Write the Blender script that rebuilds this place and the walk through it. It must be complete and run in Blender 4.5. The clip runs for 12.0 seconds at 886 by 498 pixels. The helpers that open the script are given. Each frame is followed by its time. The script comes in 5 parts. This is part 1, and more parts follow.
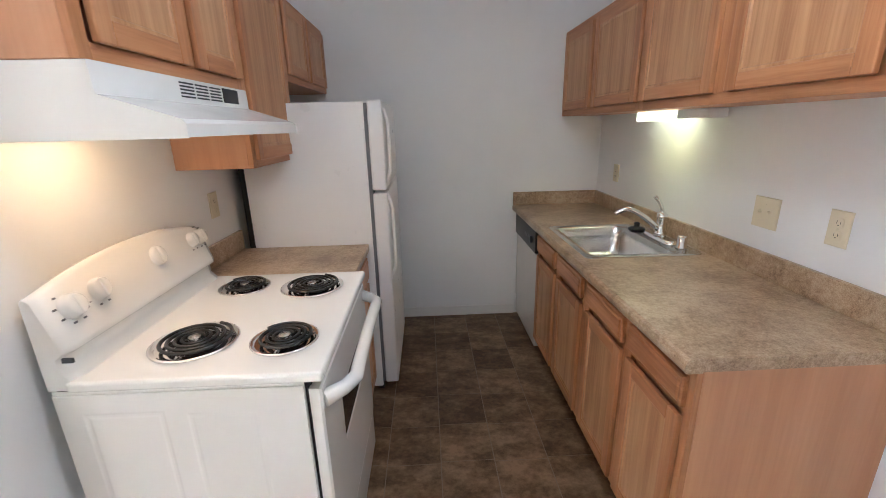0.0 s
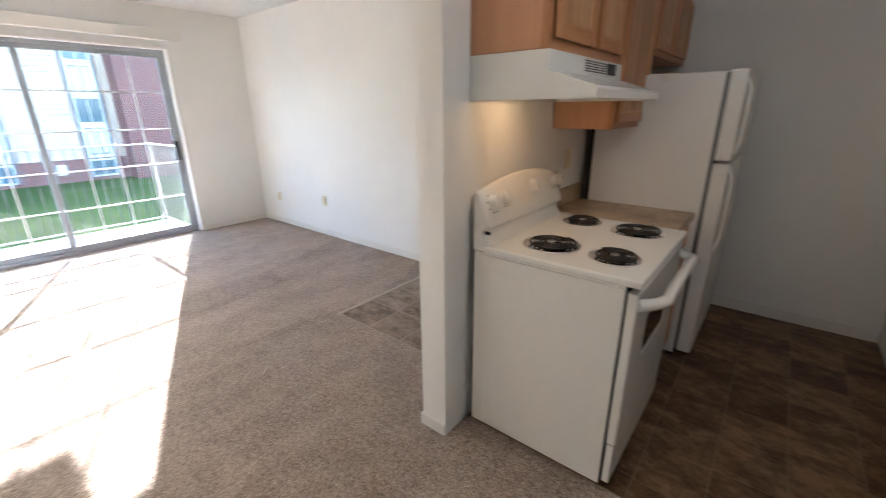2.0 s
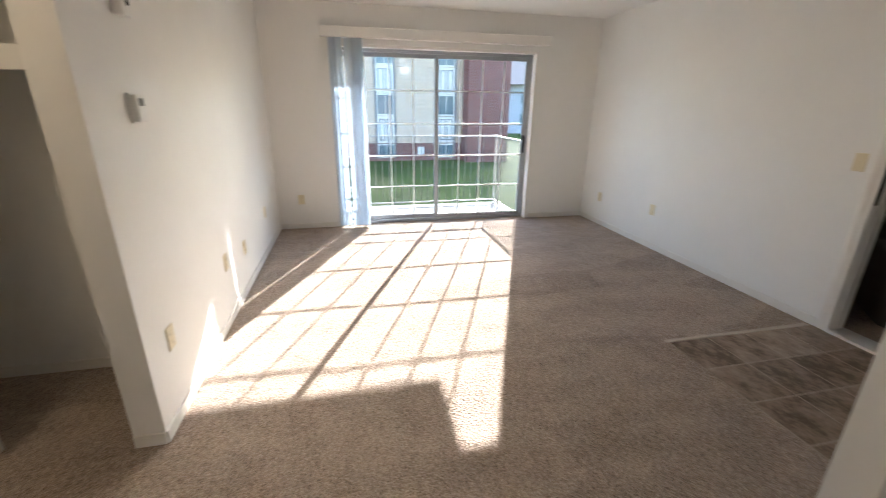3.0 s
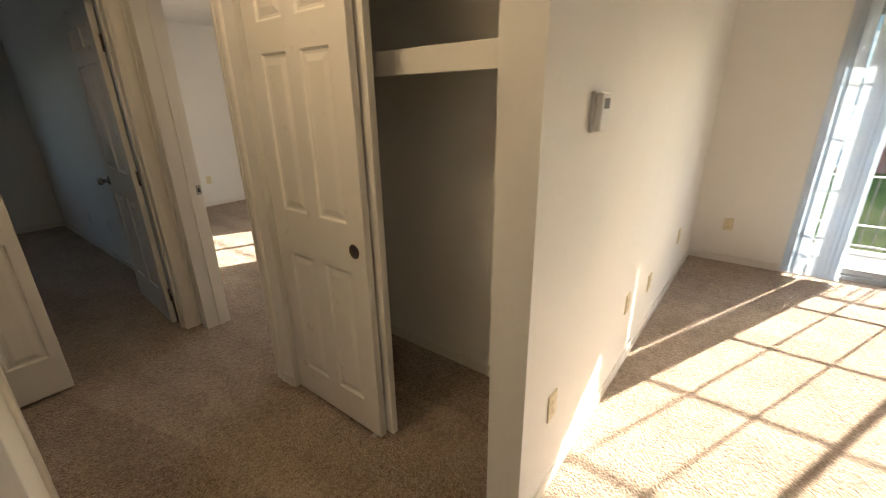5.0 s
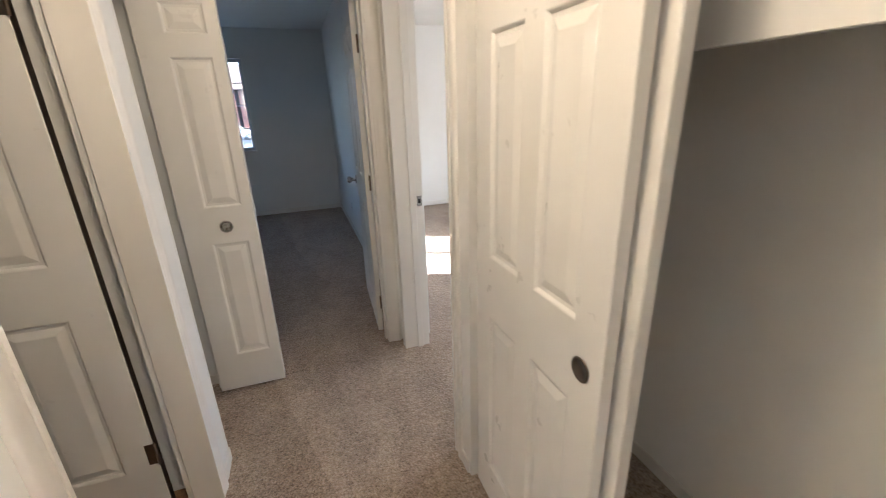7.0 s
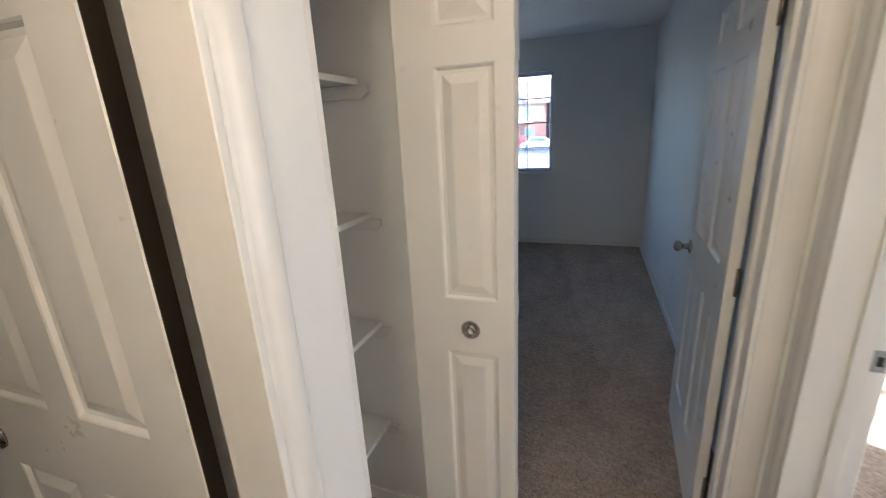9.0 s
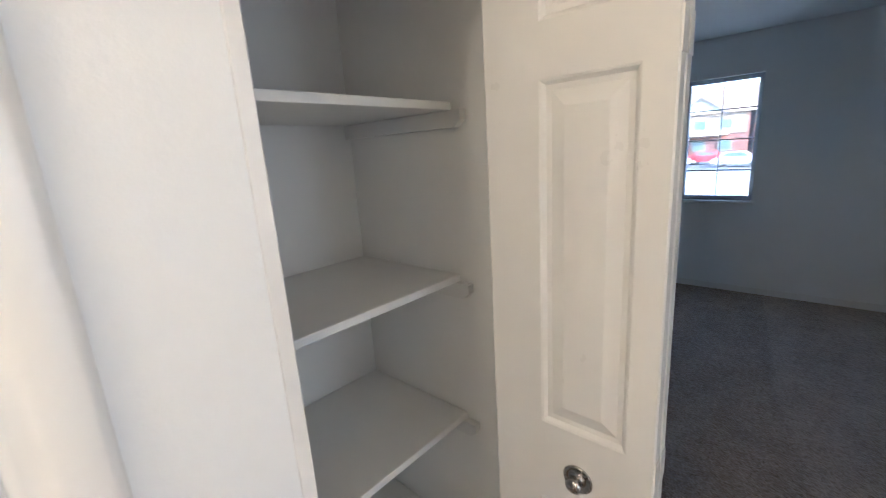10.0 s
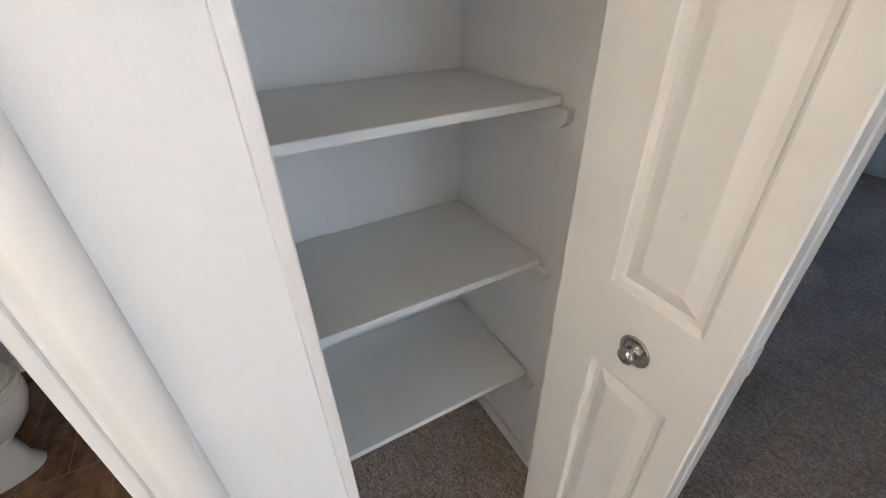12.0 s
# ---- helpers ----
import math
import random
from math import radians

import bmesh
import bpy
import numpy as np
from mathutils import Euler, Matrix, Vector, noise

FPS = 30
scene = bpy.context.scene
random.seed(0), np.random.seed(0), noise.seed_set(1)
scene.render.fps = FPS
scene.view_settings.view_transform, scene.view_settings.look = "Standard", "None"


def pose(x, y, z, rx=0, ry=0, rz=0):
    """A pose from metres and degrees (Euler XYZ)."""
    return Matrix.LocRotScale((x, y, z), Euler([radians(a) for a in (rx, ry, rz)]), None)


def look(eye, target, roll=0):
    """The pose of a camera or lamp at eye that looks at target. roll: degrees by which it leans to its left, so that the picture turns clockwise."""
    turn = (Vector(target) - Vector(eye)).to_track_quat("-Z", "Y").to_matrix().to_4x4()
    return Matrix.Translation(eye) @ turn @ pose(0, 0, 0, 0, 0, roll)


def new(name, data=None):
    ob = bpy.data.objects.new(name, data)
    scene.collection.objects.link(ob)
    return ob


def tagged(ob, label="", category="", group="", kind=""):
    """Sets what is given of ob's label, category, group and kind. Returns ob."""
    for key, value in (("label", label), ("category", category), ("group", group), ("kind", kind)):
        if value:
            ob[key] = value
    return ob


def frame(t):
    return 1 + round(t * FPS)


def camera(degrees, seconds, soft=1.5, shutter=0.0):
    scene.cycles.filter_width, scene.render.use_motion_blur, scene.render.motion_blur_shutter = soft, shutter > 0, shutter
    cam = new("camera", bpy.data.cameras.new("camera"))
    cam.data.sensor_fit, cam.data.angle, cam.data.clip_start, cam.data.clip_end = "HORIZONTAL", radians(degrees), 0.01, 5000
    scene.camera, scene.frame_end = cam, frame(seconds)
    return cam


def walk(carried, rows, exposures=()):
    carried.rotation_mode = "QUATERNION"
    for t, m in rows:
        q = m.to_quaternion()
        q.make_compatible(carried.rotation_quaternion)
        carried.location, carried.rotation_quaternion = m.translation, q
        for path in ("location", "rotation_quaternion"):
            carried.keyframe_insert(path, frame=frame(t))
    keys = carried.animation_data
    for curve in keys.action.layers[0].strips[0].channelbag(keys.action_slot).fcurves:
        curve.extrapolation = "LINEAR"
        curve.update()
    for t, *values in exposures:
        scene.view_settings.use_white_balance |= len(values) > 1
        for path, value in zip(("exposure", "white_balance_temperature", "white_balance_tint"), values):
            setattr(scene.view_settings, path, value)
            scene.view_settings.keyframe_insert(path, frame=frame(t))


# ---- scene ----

cam = camera(94.2, 12.0, soft=0.75, shutter=0.25)
PATH = [
    (0, (0.349, 0.378, 1.505), (0.415, 2.294, 0.935), -1.4),
    (0.5, (0.375, 0.254, 1.509), (0.318, 2.168, 0.934), -1.1),
    (1, (0.45, 0.109, 1.495), (0.154, 1.994, 0.898), -0.7),
    (1.5, (0.446, 0.006, 1.471), (-0.264, 1.766, 0.841), -0.4),
    (2, (0.34, -0.079, 1.466), (-0.853, 1.391, 0.821), -0.5),
    (2.5, (0.186, -0.2, 1.478), (-1.45, 0.76, 0.836), 0.2),
    (3, (0.008, -0.425, 1.49), (-1.835, -0.01, 0.834), 0.7),
    (3.5, (-0.103, -0.551, 1.496), (-1.974, -0.666, 0.798), 0.45),
    (3.7, (-0.166, -0.601, 1.495), (-2.015, -0.89, 0.784), 0.4),
    (5.3, (-0.832, -0.956, 1.513), (-2.194, -2.258, 0.84), -1.1),
    (5.5, (-0.876, -1.031, 1.507), (-2.16, -2.41, 0.838), -1.1),
    (6, (-1.034, -1.14, 1.516), (-2.111, -2.69, 0.856), -1.4),
    (6.5, (-1.174, -1.255, 1.516), (-2.034, -2.938, 0.86), -1.5),
    (6.7, (-1.201, -1.326, 1.508), (-1.968, -3.052, 0.85), -1.7),
    (8.3, (-1.204, -2.203, 1.585), (-0.982, -4.077, 0.926), -2.8),
    (8.5, (-1.208, -2.304, 1.576), (-0.856, -4.17, 0.948), -3.1),
    (9, (-1.161, -2.578, 1.587), (-0.499, -4.378, 1.021), -3.0),
    (9.5, (-1.092, -2.819, 1.617), (-0.106, -4.484, 1.112), -3.7),
    (10, (-1.12, -3.023, 1.632), (0.193, -4.462, 1.177), -3.7),
    (10.5, (-1.147, -3.154, 1.658), (0.417, -4.3, 1.166), -2.8),
    (11, (-1.134, -3.2, 1.625), (0.495, -4.14, 0.933), -2.2),
    (11.5, (-1.12, -3.197, 1.56), (0.444, -4.03, 0.62), -1.9),
    (12, (-1.112, -3.178, 1.52), (0.368, -3.97, 0.43), -1.4),
]
EXPOSURE = [
    (0.0, 5.72, 5050, 10),
    (1.0, 5.40, 5130, 10),
    (1.5, 5.20, 5150, 10),
    (2.0, 4.62, 5600, 10),
    (2.5, 3.95, 6050, 10),
    (3.0, 3.78, 6000, 10),
    (3.5, 3.20, 6200, 10),
    (5.5, 3.95, 7400, 10),
    (6.0, 4.25, 5750, 10),
    (6.5, 4.95, 5450, 10),
    (8.5, 5.00, 6500, 10),
    (9.0, 5.13, 5500, 10),
    (9.5, 5.42, 5180, 10),
    (10.5, 5.10, 5420, 10),
    (12.0, 5.42, 5250, 10),
]
walk(cam, [(t, look(eye, target, roll)) for t, eye, target, roll in PATH], EXPOSURE)

# ---- light: low afternoon sun through the sliding door, blue sky, two small kitchen lamps ----
SUN_TO = Vector((-0.8335, 0.353, 0.4255)).normalized()
world = bpy.data.worlds.new("sky")
scene.world = world
world.use_nodes = True
sky = world.node_tree.nodes.new("ShaderNodeTexSky")
sky.sky_type, sky.sun_disc = "NISHITA", False
sky.sun_elevation = math.asin(SUN_TO.z)
sky.sun_rotation = math.atan2(SUN_TO.x, SUN_TO.y)
sky.air_density, sky.dust_density = 1.0, 1.5
world.node_tree.links.new(sky.outputs[0], world.node_tree.nodes["Background"].inputs[0])
world.node_tree.nodes["Background"].inputs[1].default_value = 0.15
sun = new("sun", bpy.data.lights.new("sun", "SUN"))
sun.data.energy, sun.data.angle, sun.data.color = 2.0, radians(0.55), (1.0, 0.95, 0.87)
sun.matrix_basis = look(SUN_TO * 40, (0, 0, 0))


def area_lamp(name, eye, target, sx, sy, energy, colour):
    lamp = new(name, bpy.data.lights.new(name, "AREA"))
    lamp.data.shape, lamp.data.size, lamp.data.size_y = "RECTANGLE", sx, sy
    lamp.data.energy, lamp.data.color = energy, colour
    lamp.matrix_basis = look(eye, target)
    return lamp


area_lamp("bedroom_sky_lamp", (-5.27, -4.22, 1.40), (-4.0, -4.22, 1.2), 1.30, 1.50, 1.0, (0.92, 0.96, 1.0))
def globe_lamp(name, place, energy, colour):
    lamp = new(name, bpy.data.lights.new(name, "POINT"))
    lamp.data.energy, lamp.data.color, lamp.data.shadow_soft_size = energy, colour, 0.10
    lamp.location = place
    return lamp


globe_lamp("kitchen_ceiling_lamp", (0.58, 1.10, 2.36), 0.33, (1.0, 0.96, 0.90))
globe_lamp("hall_ceiling_lamp", (-1.10, -2.10, 2.36), 0.76, (1.0, 0.74, 0.46))
area_lamp("hood_lamp", (-0.44, 1.52, 1.515), (-0.48, 1.52, 0.9), 0.12, 0.12, 0.015, (1.0, 0.55, 0.26))
area_lamp("under_cabinet_lamp", (1.53, 2.50, 1.500), (1.63, 2.40, 1.2), 0.06, 0.36, 0.017, (1.0, 0.88, 0.32))


def part(name, bm, material, parent, label=""):
    """Links a bmesh as one mesh object, under parent if one is given."""
    me = bpy.data.meshes.new(name)
    bm.to_mesh(me)
    bm.free()
    if material is not None:
        me.materials.append(material)
    ob = new(name, me)
    if parent is not None:
        ob.parent = parent
    if label:
        ob["label"] = label
    return ob


def thing(name, label, category, m=None, group="", kind=""):
    ob = new(name)
    ob.empty_display_size = 0.1
    if m is not None:
        ob.matrix_basis = m
    return tagged(ob, label, category, group, kind)


def solo(name, bm, material, label, category, group="", kind=""):
    return tagged(part(name, bm, material, None), label, category, group, kind)


def box(bm, x0, y0, z0, x1, y1, z1, bev=0.0, seg=1):
    """A box between two corners, its edges rounded by bev."""
    x0, x1, y0, y1, z0, z1 = min(x0, x1), max(x0, x1), min(y0, y1), max(y0, y1), min(z0, z1), max(z0, z1)
    v = [bm.verts.new((x, y, z)) for x in (x0, x1) for y in (y0, y1) for z in (z0, z1)]
    f = [bm.faces.new([v[i] for i in q]) for q in ((0, 1, 3, 2), (4, 6, 7, 5), (0, 4, 5, 1), (2, 3, 7, 6), (0, 2, 6, 4), (1, 5, 7, 3))]
    if bev > 0:
        e = {e for q in f for e in q.edges}
        bmesh.ops.bevel(bm, geom=list(e), offset=bev, segments=seg, affect="EDGES", profile=0.5)
    return v


def boxes(*rows, bev=0.0, seg=1):
    bm = bmesh.new()
    for r in rows:
        box(bm, *r, bev=bev, seg=seg)
    return bm


def lathe(bm, profile, seg=24, m=Matrix.Identity(4)):
    """Turns a list of (radius, height) round z."""
    rings = []
    for r, z in profile:
        rings.append([bm.verts.new(m @ Vector((r * math.cos(2 * math.pi * i / seg), r * math.sin(2 * math.pi * i / seg), z))) for i in range(seg)])
    for a, b in zip(rings, rings[1:]):
        for i in range(seg):
            f = bm.faces.new((a[i], a[(i + 1) % seg], b[(i + 1) % seg], b[i]))
            f.smooth = True
    if profile[0][0] > 1e-5:
        bm.faces.new(list(reversed(rings[0])))
    if profile[-1][0] > 1e-5:
        bm.faces.new(rings[-1])
    return bm


def tube(bm, pts, r, seg=10, closed=False):
    """A round bar along points; r is a radius or a list of them."""
    pts = [Vector(p) for p in pts]
    n = len(pts)
    rr = r if isinstance(r, (list, tuple)) else [r] * n
    rings, up = [], None
    for i, p in enumerate(pts):
        d = (pts[(i + 1) % n] - pts[i - 1]) if closed else (pts[min(i + 1, n - 1)] - pts[max(i - 1, 0)])
        d.normalize()
        if up is None:
            up = d.orthogonal().normalized()
        up = (up - d * up.dot(d)).normalized()
        w = d.cross(up)
        rings.append([bm.verts.new(p + rr[i] * (math.cos(2 * math.pi * k / seg) * up + math.sin(2 * math.pi * k / seg) * w)) for k in range(seg)])
    for i in range(n if closed else n - 1):
        a, b = rings[i], rings[(i + 1) % n]
        for k in range(seg):
            f = bm.faces.new((a[k], a[(k + 1) % seg], b[(k + 1) % seg], b[k]))
            f.smooth = True
    if not closed:
        bm.faces.new(list(reversed(rings[0])))
        bm.faces.new(rings[-1])
    return bm


def prism(bm, outline, a, b, axis="y"):
    """A closed outline of (u, v), pushed along an axis from a to b."""
    def at(u, v, w):
        return {"x": (w, u, v), "y": (u, w, v), "z": (u, v, w)}[axis]
    r0 = [bm.verts.new(at(u, v, a)) for u, v in outline]
    r1 = [bm.verts.new(at(u, v, b)) for u, v in outline]
    n = len(outline)
    for i in range(n):
        bm.faces.new((r0[i], r0[(i + 1) % n], r1[(i + 1) % n], r1[i]))
    bm.faces.new(list(reversed(r0)))
    bm.faces.new(r1)
    bmesh.ops.recalc_face_normals(bm, faces=bm.faces)
    return bm


def panel_slab(bm, w, h, t, panels, rings, both=True, edge=0.003):
    """A slab w wide and h high, its front at y = 0 towards -y and its back at y = t, with moulded panels (x0, z0, x1, z1).
    rings: (inset, depth) steps of the moulding, from the panel's outline inwards."""
    xs = sorted({edge, w - edge, *[p[0] for p in panels], *[p[2] for p in panels]})
    zs = sorted({edge, h - edge, *[p[1] for p in panels], *[p[3] for p in panels]})
    for side in ((0, 1), (1, -1)) if both else ((0, 1),):
        y0, s = (0.0, 1) if side[0] == 0 else (t, -1)
        def vert(x, z, d):
            return bm.verts.new((x, y0 + s * d, z))
        def face(vs):
            bm.faces.new(vs if s > 0 else list(reversed(vs)))
        for i in range(len(xs) - 1):
            for k in range(len(zs) - 1):
                cx, cz = (xs[i] + xs[i + 1]) / 2, (zs[k] + zs[k + 1]) / 2
                if any(p[0] < cx < p[2] and p[1] < cz < p[3] for p in panels):
                    continue
                face([vert(xs[i], zs[k], 0), vert(xs[i + 1], zs[k], 0), vert(xs[i + 1], zs[k + 1], 0), vert(xs[i], zs[k + 1], 0)])
        for x0, z0, x1, z1 in panels:
            prev = None
            for ins, d in ((0, 0), *rings):
                ring = [vert(x0 + ins, z0 + ins, d), vert(x1 - ins, z0 + ins, d), vert(x1 - ins, z1 - ins, d), vert(x0 + ins, z1 - ins, d)]
                if prev:
                    for q in range(4):
                        face([prev[q], prev[(q + 1) % 4], ring[(q + 1) % 4], ring[q]])
                prev = ring
            face(prev)
        a = [vert(0, 0, edge), vert(w, 0, edge), vert(w, h, edge), vert(0, h, edge)]
        b = [vert(edge, edge, 0), vert(w - edge, edge, 0), vert(w - edge, h - edge, 0), vert(edge, h - edge, 0)]
        for q in range(4):
            face([a[q], a[(q + 1) % 4], b[(q + 1) % 4], b[q]])
    ya, yb = edge, t - edge if both else t
    c = [(0, 0), (w, 0), (w, h), (0, h)]
    for q in range(4):
        (xa, za), (xb, zb) = c[q], c[(q + 1) % 4]
        bm.faces.new([bm.verts.new(p) for p in ((xa, yb, za), (xb, yb, zb), (xb, ya, zb), (xa, ya, za))])
    if not both:
        bm.faces.new([bm.verts.new(p) for p in ((0, t, 0), (0, t, h), (w, t, h), (w, t, 0))])
    bmesh.ops.remove_doubles(bm, verts=bm.verts, dist=1e-5)
    return bm


def moved(bm, m):
    bm.transform(m)
    return bm


# ---- materials ----
def mat(name, rough=0.5, metal=0.0, spec=0.5):
    m = bpy.data.materials.new(name)
    m.use_nodes = True
    b = m.node_tree.nodes["Principled BSDF"]
    b.inputs["Roughness"].default_value, b.inputs["Metallic"].default_value = rough, metal
    b.inputs["Specular IOR Level"].default_value = spec
    return m, m.node_tree, b


def node(nt, kind, **inputs):
    n = nt.nodes.new(kind)
    for k, v in inputs.items():
        n.inputs[k.replace("_", " ")].default_value = v
    return n


def ramp(nt, source, stops):
    r = nt.nodes.new("ShaderNodeValToRGB")
    el = r.color_ramp.elements
    while len(el) < len(stops):
        el.new(0.5)
    for e, (p, c) in zip(el, stops):
        e.position, e.color = p, (*c, 1)
    nt.links.new(source, r.inputs[0])
    return r.outputs[0]


def coords(nt, scale=(1, 1, 1), rot=(0, 0, 0), space="Object"):
    tc, mp = nt.nodes.new("ShaderNodeTexCoord"), nt.nodes.new("ShaderNodeMapping")
    if space == "World":
        g = nt.nodes.new("ShaderNodeNewGeometry")
        nt.links.new(g.outputs["Position"], mp.inputs[0])
    else:
        nt.links.new(tc.outputs[space], mp.inputs[0])
    mp.inputs["Scale"].default_value, mp.inputs["Rotation"].default_value = scale, rot
    return mp.outputs[0]


def noisy(nt, vec, scale, detail=4.0, rough=0.6):
    n = node(nt, "ShaderNodeTexNoise", Scale=scale, Detail=detail, Roughness=rough)
    nt.links.new(vec, n.inputs["Vector"])
    return n.outputs["Fac"]


def bump(nt, bsdf, height, strength, distance):
    b = node(nt, "ShaderNodeBump", Strength=strength, Distance=distance)
    nt.links.new(height, b.inputs["Height"])
    nt.links.new(b.outputs[0], bsdf.inputs["Normal"])


def add_up(nt, a, b, wa=1.0, wb=1.0):
    m1, m2 = nt.nodes.new("ShaderNodeMath"), nt.nodes.new("ShaderNodeMath")
    m1.operation, m2.operation = "MULTIPLY", "MULTIPLY_ADD"
    nt.links.new(a, m1.inputs[0])
    m1.inputs[1].default_value = wa
    nt.links.new(b, m2.inputs[0])
    m2.inputs[1].default_value = wb
    nt.links.new(m1.outputs[0], m2.inputs[2])
    return m2.outputs[0]


def painted(name, colour, rough=0.55, grain=220.0, amount=0.15, blotch=0.04, dist=0.001, stretch=(1, 1, 1)):
    """Paint or plastic with a faint texture and slow changes of tone."""
    m, nt, b = mat(name, rough)
    w = coords(nt, space="World")
    lo = tuple(c * (1 - blotch) for c in colour)
    hi = tuple(min(1, c * (1 + blotch)) for c in colour)
    nt.links.new(ramp(nt, noisy(nt, w, 1.7, 5), [(0.3, lo), (0.7, hi)]), b.inputs["Base Color"])
    if amount > 0:
        bump(nt, b, noisy(nt, coords(nt, stretch, space="World"), grain, 3), amount, dist)
    r = ramp(nt, noisy(nt, w, 9.0, 4), [(0.3, (rough * 0.9,) * 3), (0.7, (min(1, rough * 1.12),) * 3)])
    nt.links.new(r, b.inputs["Roughness"])
    return m


def plain(name, colour, rough=0.4, metal=0.0, spec=0.5):
    m, nt, b = mat(name, rough, metal, spec)
    w = coords(nt, space="World")
    nt.links.new(ramp(nt, noisy(nt, w, 30, 3), [(0.3, tuple(c * 0.95 for c in colour)), (0.7, tuple(min(1, c * 1.05) for c in colour))]), b.inputs["Base Color"])
    return m


def wooden(name, lo, mid, hi, axis="z", rough=0.42):
    """Oak: long grain along an axis, pores and slow changes of tone from piece to piece."""
    m, nt, b = mat(name, rough)
    s = {"x": (0.55, 9, 9), "y": (9, 0.55, 9), "z": (9, 9, 0.55)}[axis]
    f = {"x": (4, 90, 90), "y": (90, 4, 90), "z": (90, 90, 4)}[axis]
    info = nt.nodes.new("ShaderNodeObjectInfo")
    shift = nt.nodes.new("ShaderNodeVectorMath")
    shift.operation = "MULTIPLY_ADD"
    sc = nt.nodes.new("ShaderNodeCombineXYZ")
    for k in range(3):
        nt.links.new(info.outputs["Random"], sc.inputs[k])
    nt.links.new(sc.outputs[0], shift.inputs[0])
    shift.inputs[1].default_value = (3.1, 7.7, 5.3)
    g = nt.nodes.new("ShaderNodeNewGeometry")
    nt.links.new(g.outputs["Position"], shift.inputs[2])
    def mapped(scale):
        mp = nt.nodes.new("ShaderNodeMapping")
        nt.links.new(shift.outputs[0], mp.inputs[0])
        mp.inputs["Scale"].default_value = scale
        return mp.outputs[0]
    grain = noisy(nt, mapped(s), 1.6, 6, 0.65)
    fine = noisy(nt, mapped(f), 1.0, 3, 0.6)
    both = add_up(nt, grain, fine, 0.72, 0.28)
    both = add_up(nt, both, info.outputs["Random"], 1.0, 0.06)
    nt.links.new(ramp(nt, both, [(0.41, lo), (0.525, mid), (0.64, hi)]), b.inputs["Base Color"])
    bump(nt, b, fine, 0.12, 0.0006)
    return m


def carpeted():
    m, nt, b = mat("carpet", 0.95, 0.0, 0.1)
    w = coords(nt, space="World")
    tuft = node(nt, "ShaderNodeTexVoronoi", Scale=120.0)
    nt.links.new(w, tuft.inputs["Vector"])
    tone = noisy(nt, w, 95, 3, 0.75)
    clump = noisy(nt, w, 38, 4, 0.7)
    pile = noisy(nt, coords(nt, (1.3, 0.5, 1), (0, 0, 0.5), "World"), 3.2, 5, 0.65)
    swirl = noisy(nt, coords(nt, (0.9, 1.2, 1), (0, 0, -0.4), "World"), 7.0, 4, 0.7)
    nap = node(nt, "ShaderNodeTexVoronoi", Scale=1.5, Randomness=1.0)
    nt.links.new(coords(nt, (1.3, 0.42, 1), (0, 0, 0.35), "World"), nap.inputs["Vector"])
    lay = nt.nodes.new("ShaderNodeSeparateColor")
    nt.links.new(nap.outputs["Color"], lay.inputs[0])
    mix = add_up(nt, add_up(nt, add_up(nt, tone, clump, 0.50, 0.28), pile, 1.0, 0.15), swirl, 1.0, 0.12)
    mix = add_up(nt, mix, lay.outputs[0], 1.0, 0.04)
    nt.links.new(ramp(nt, mix, [(0.44, (0.17, 0.122, 0.085)), (0.55, (0.41, 0.315, 0.242)), (0.66, (0.64, 0.525, 0.42))]), b.inputs["Base Color"])
    bump(nt, b, add_up(nt, tuft.outputs["Distance"], clump, -0.6, 1.0), 1.0, 0.012)
    b.inputs["Sheen Weight"].default_value = 0.25
    return m


def vinyl(name="vinyl_tile", lo=(0.066, 0.037, 0.018), mid=(0.145, 0.085, 0.042), hi=(0.29, 0.185, 0.10)):
    m, nt, b = mat(name, 0.45, 0.0, 0.3)
    info = nt.nodes.new("ShaderNodeObjectInfo")
    w = coords(nt, space="World")
    n1 = noisy(nt, coords(nt, (1, 1.6, 1), (0, 0, 0.6), "World"), 6.0, 8, 0.68)
    n2 = noisy(nt, w, 34.0, 5, 0.7)
    f = add_up(nt, add_up(nt, n1, n2, 0.66, 0.34), info.outputs["Random"], 1.0, 0.12)
    nt.links.new(ramp(nt, f, [(0.45, lo), (0.56, mid), (0.71, hi)]), b.inputs["Base Color"])
    nt.links.new(ramp(nt, n2, [(0.3, (0.38,) * 3), (0.7, (0.58,) * 3)]), b.inputs["Roughness"])
    bump(nt, b, n1, 0.15, 0.002)
    return m


def laminate():
    m, nt, b = mat("laminate", 0.32)
    w = coords(nt, space="World")
    n1, n2, n3 = noisy(nt, w, 5.0, 7, 0.7), noisy(nt, w, 60.0, 4, 0.7), noisy(nt, w, 240.0, 2, 0.6)
    f = add_up(nt, add_up(nt, n1, n2, 0.5, 0.28), n3, 1.0, 0.22)
    nt.links.new(ramp(nt, f, [(0.40, (0.23, 0.145, 0.074)), (0.5, (0.43, 0.30, 0.178)), (0.60, (0.58, 0.445, 0.295))]), b.inputs["Base Color"])
    bump(nt, b, n3, 0.05, 0.0005)
    return m


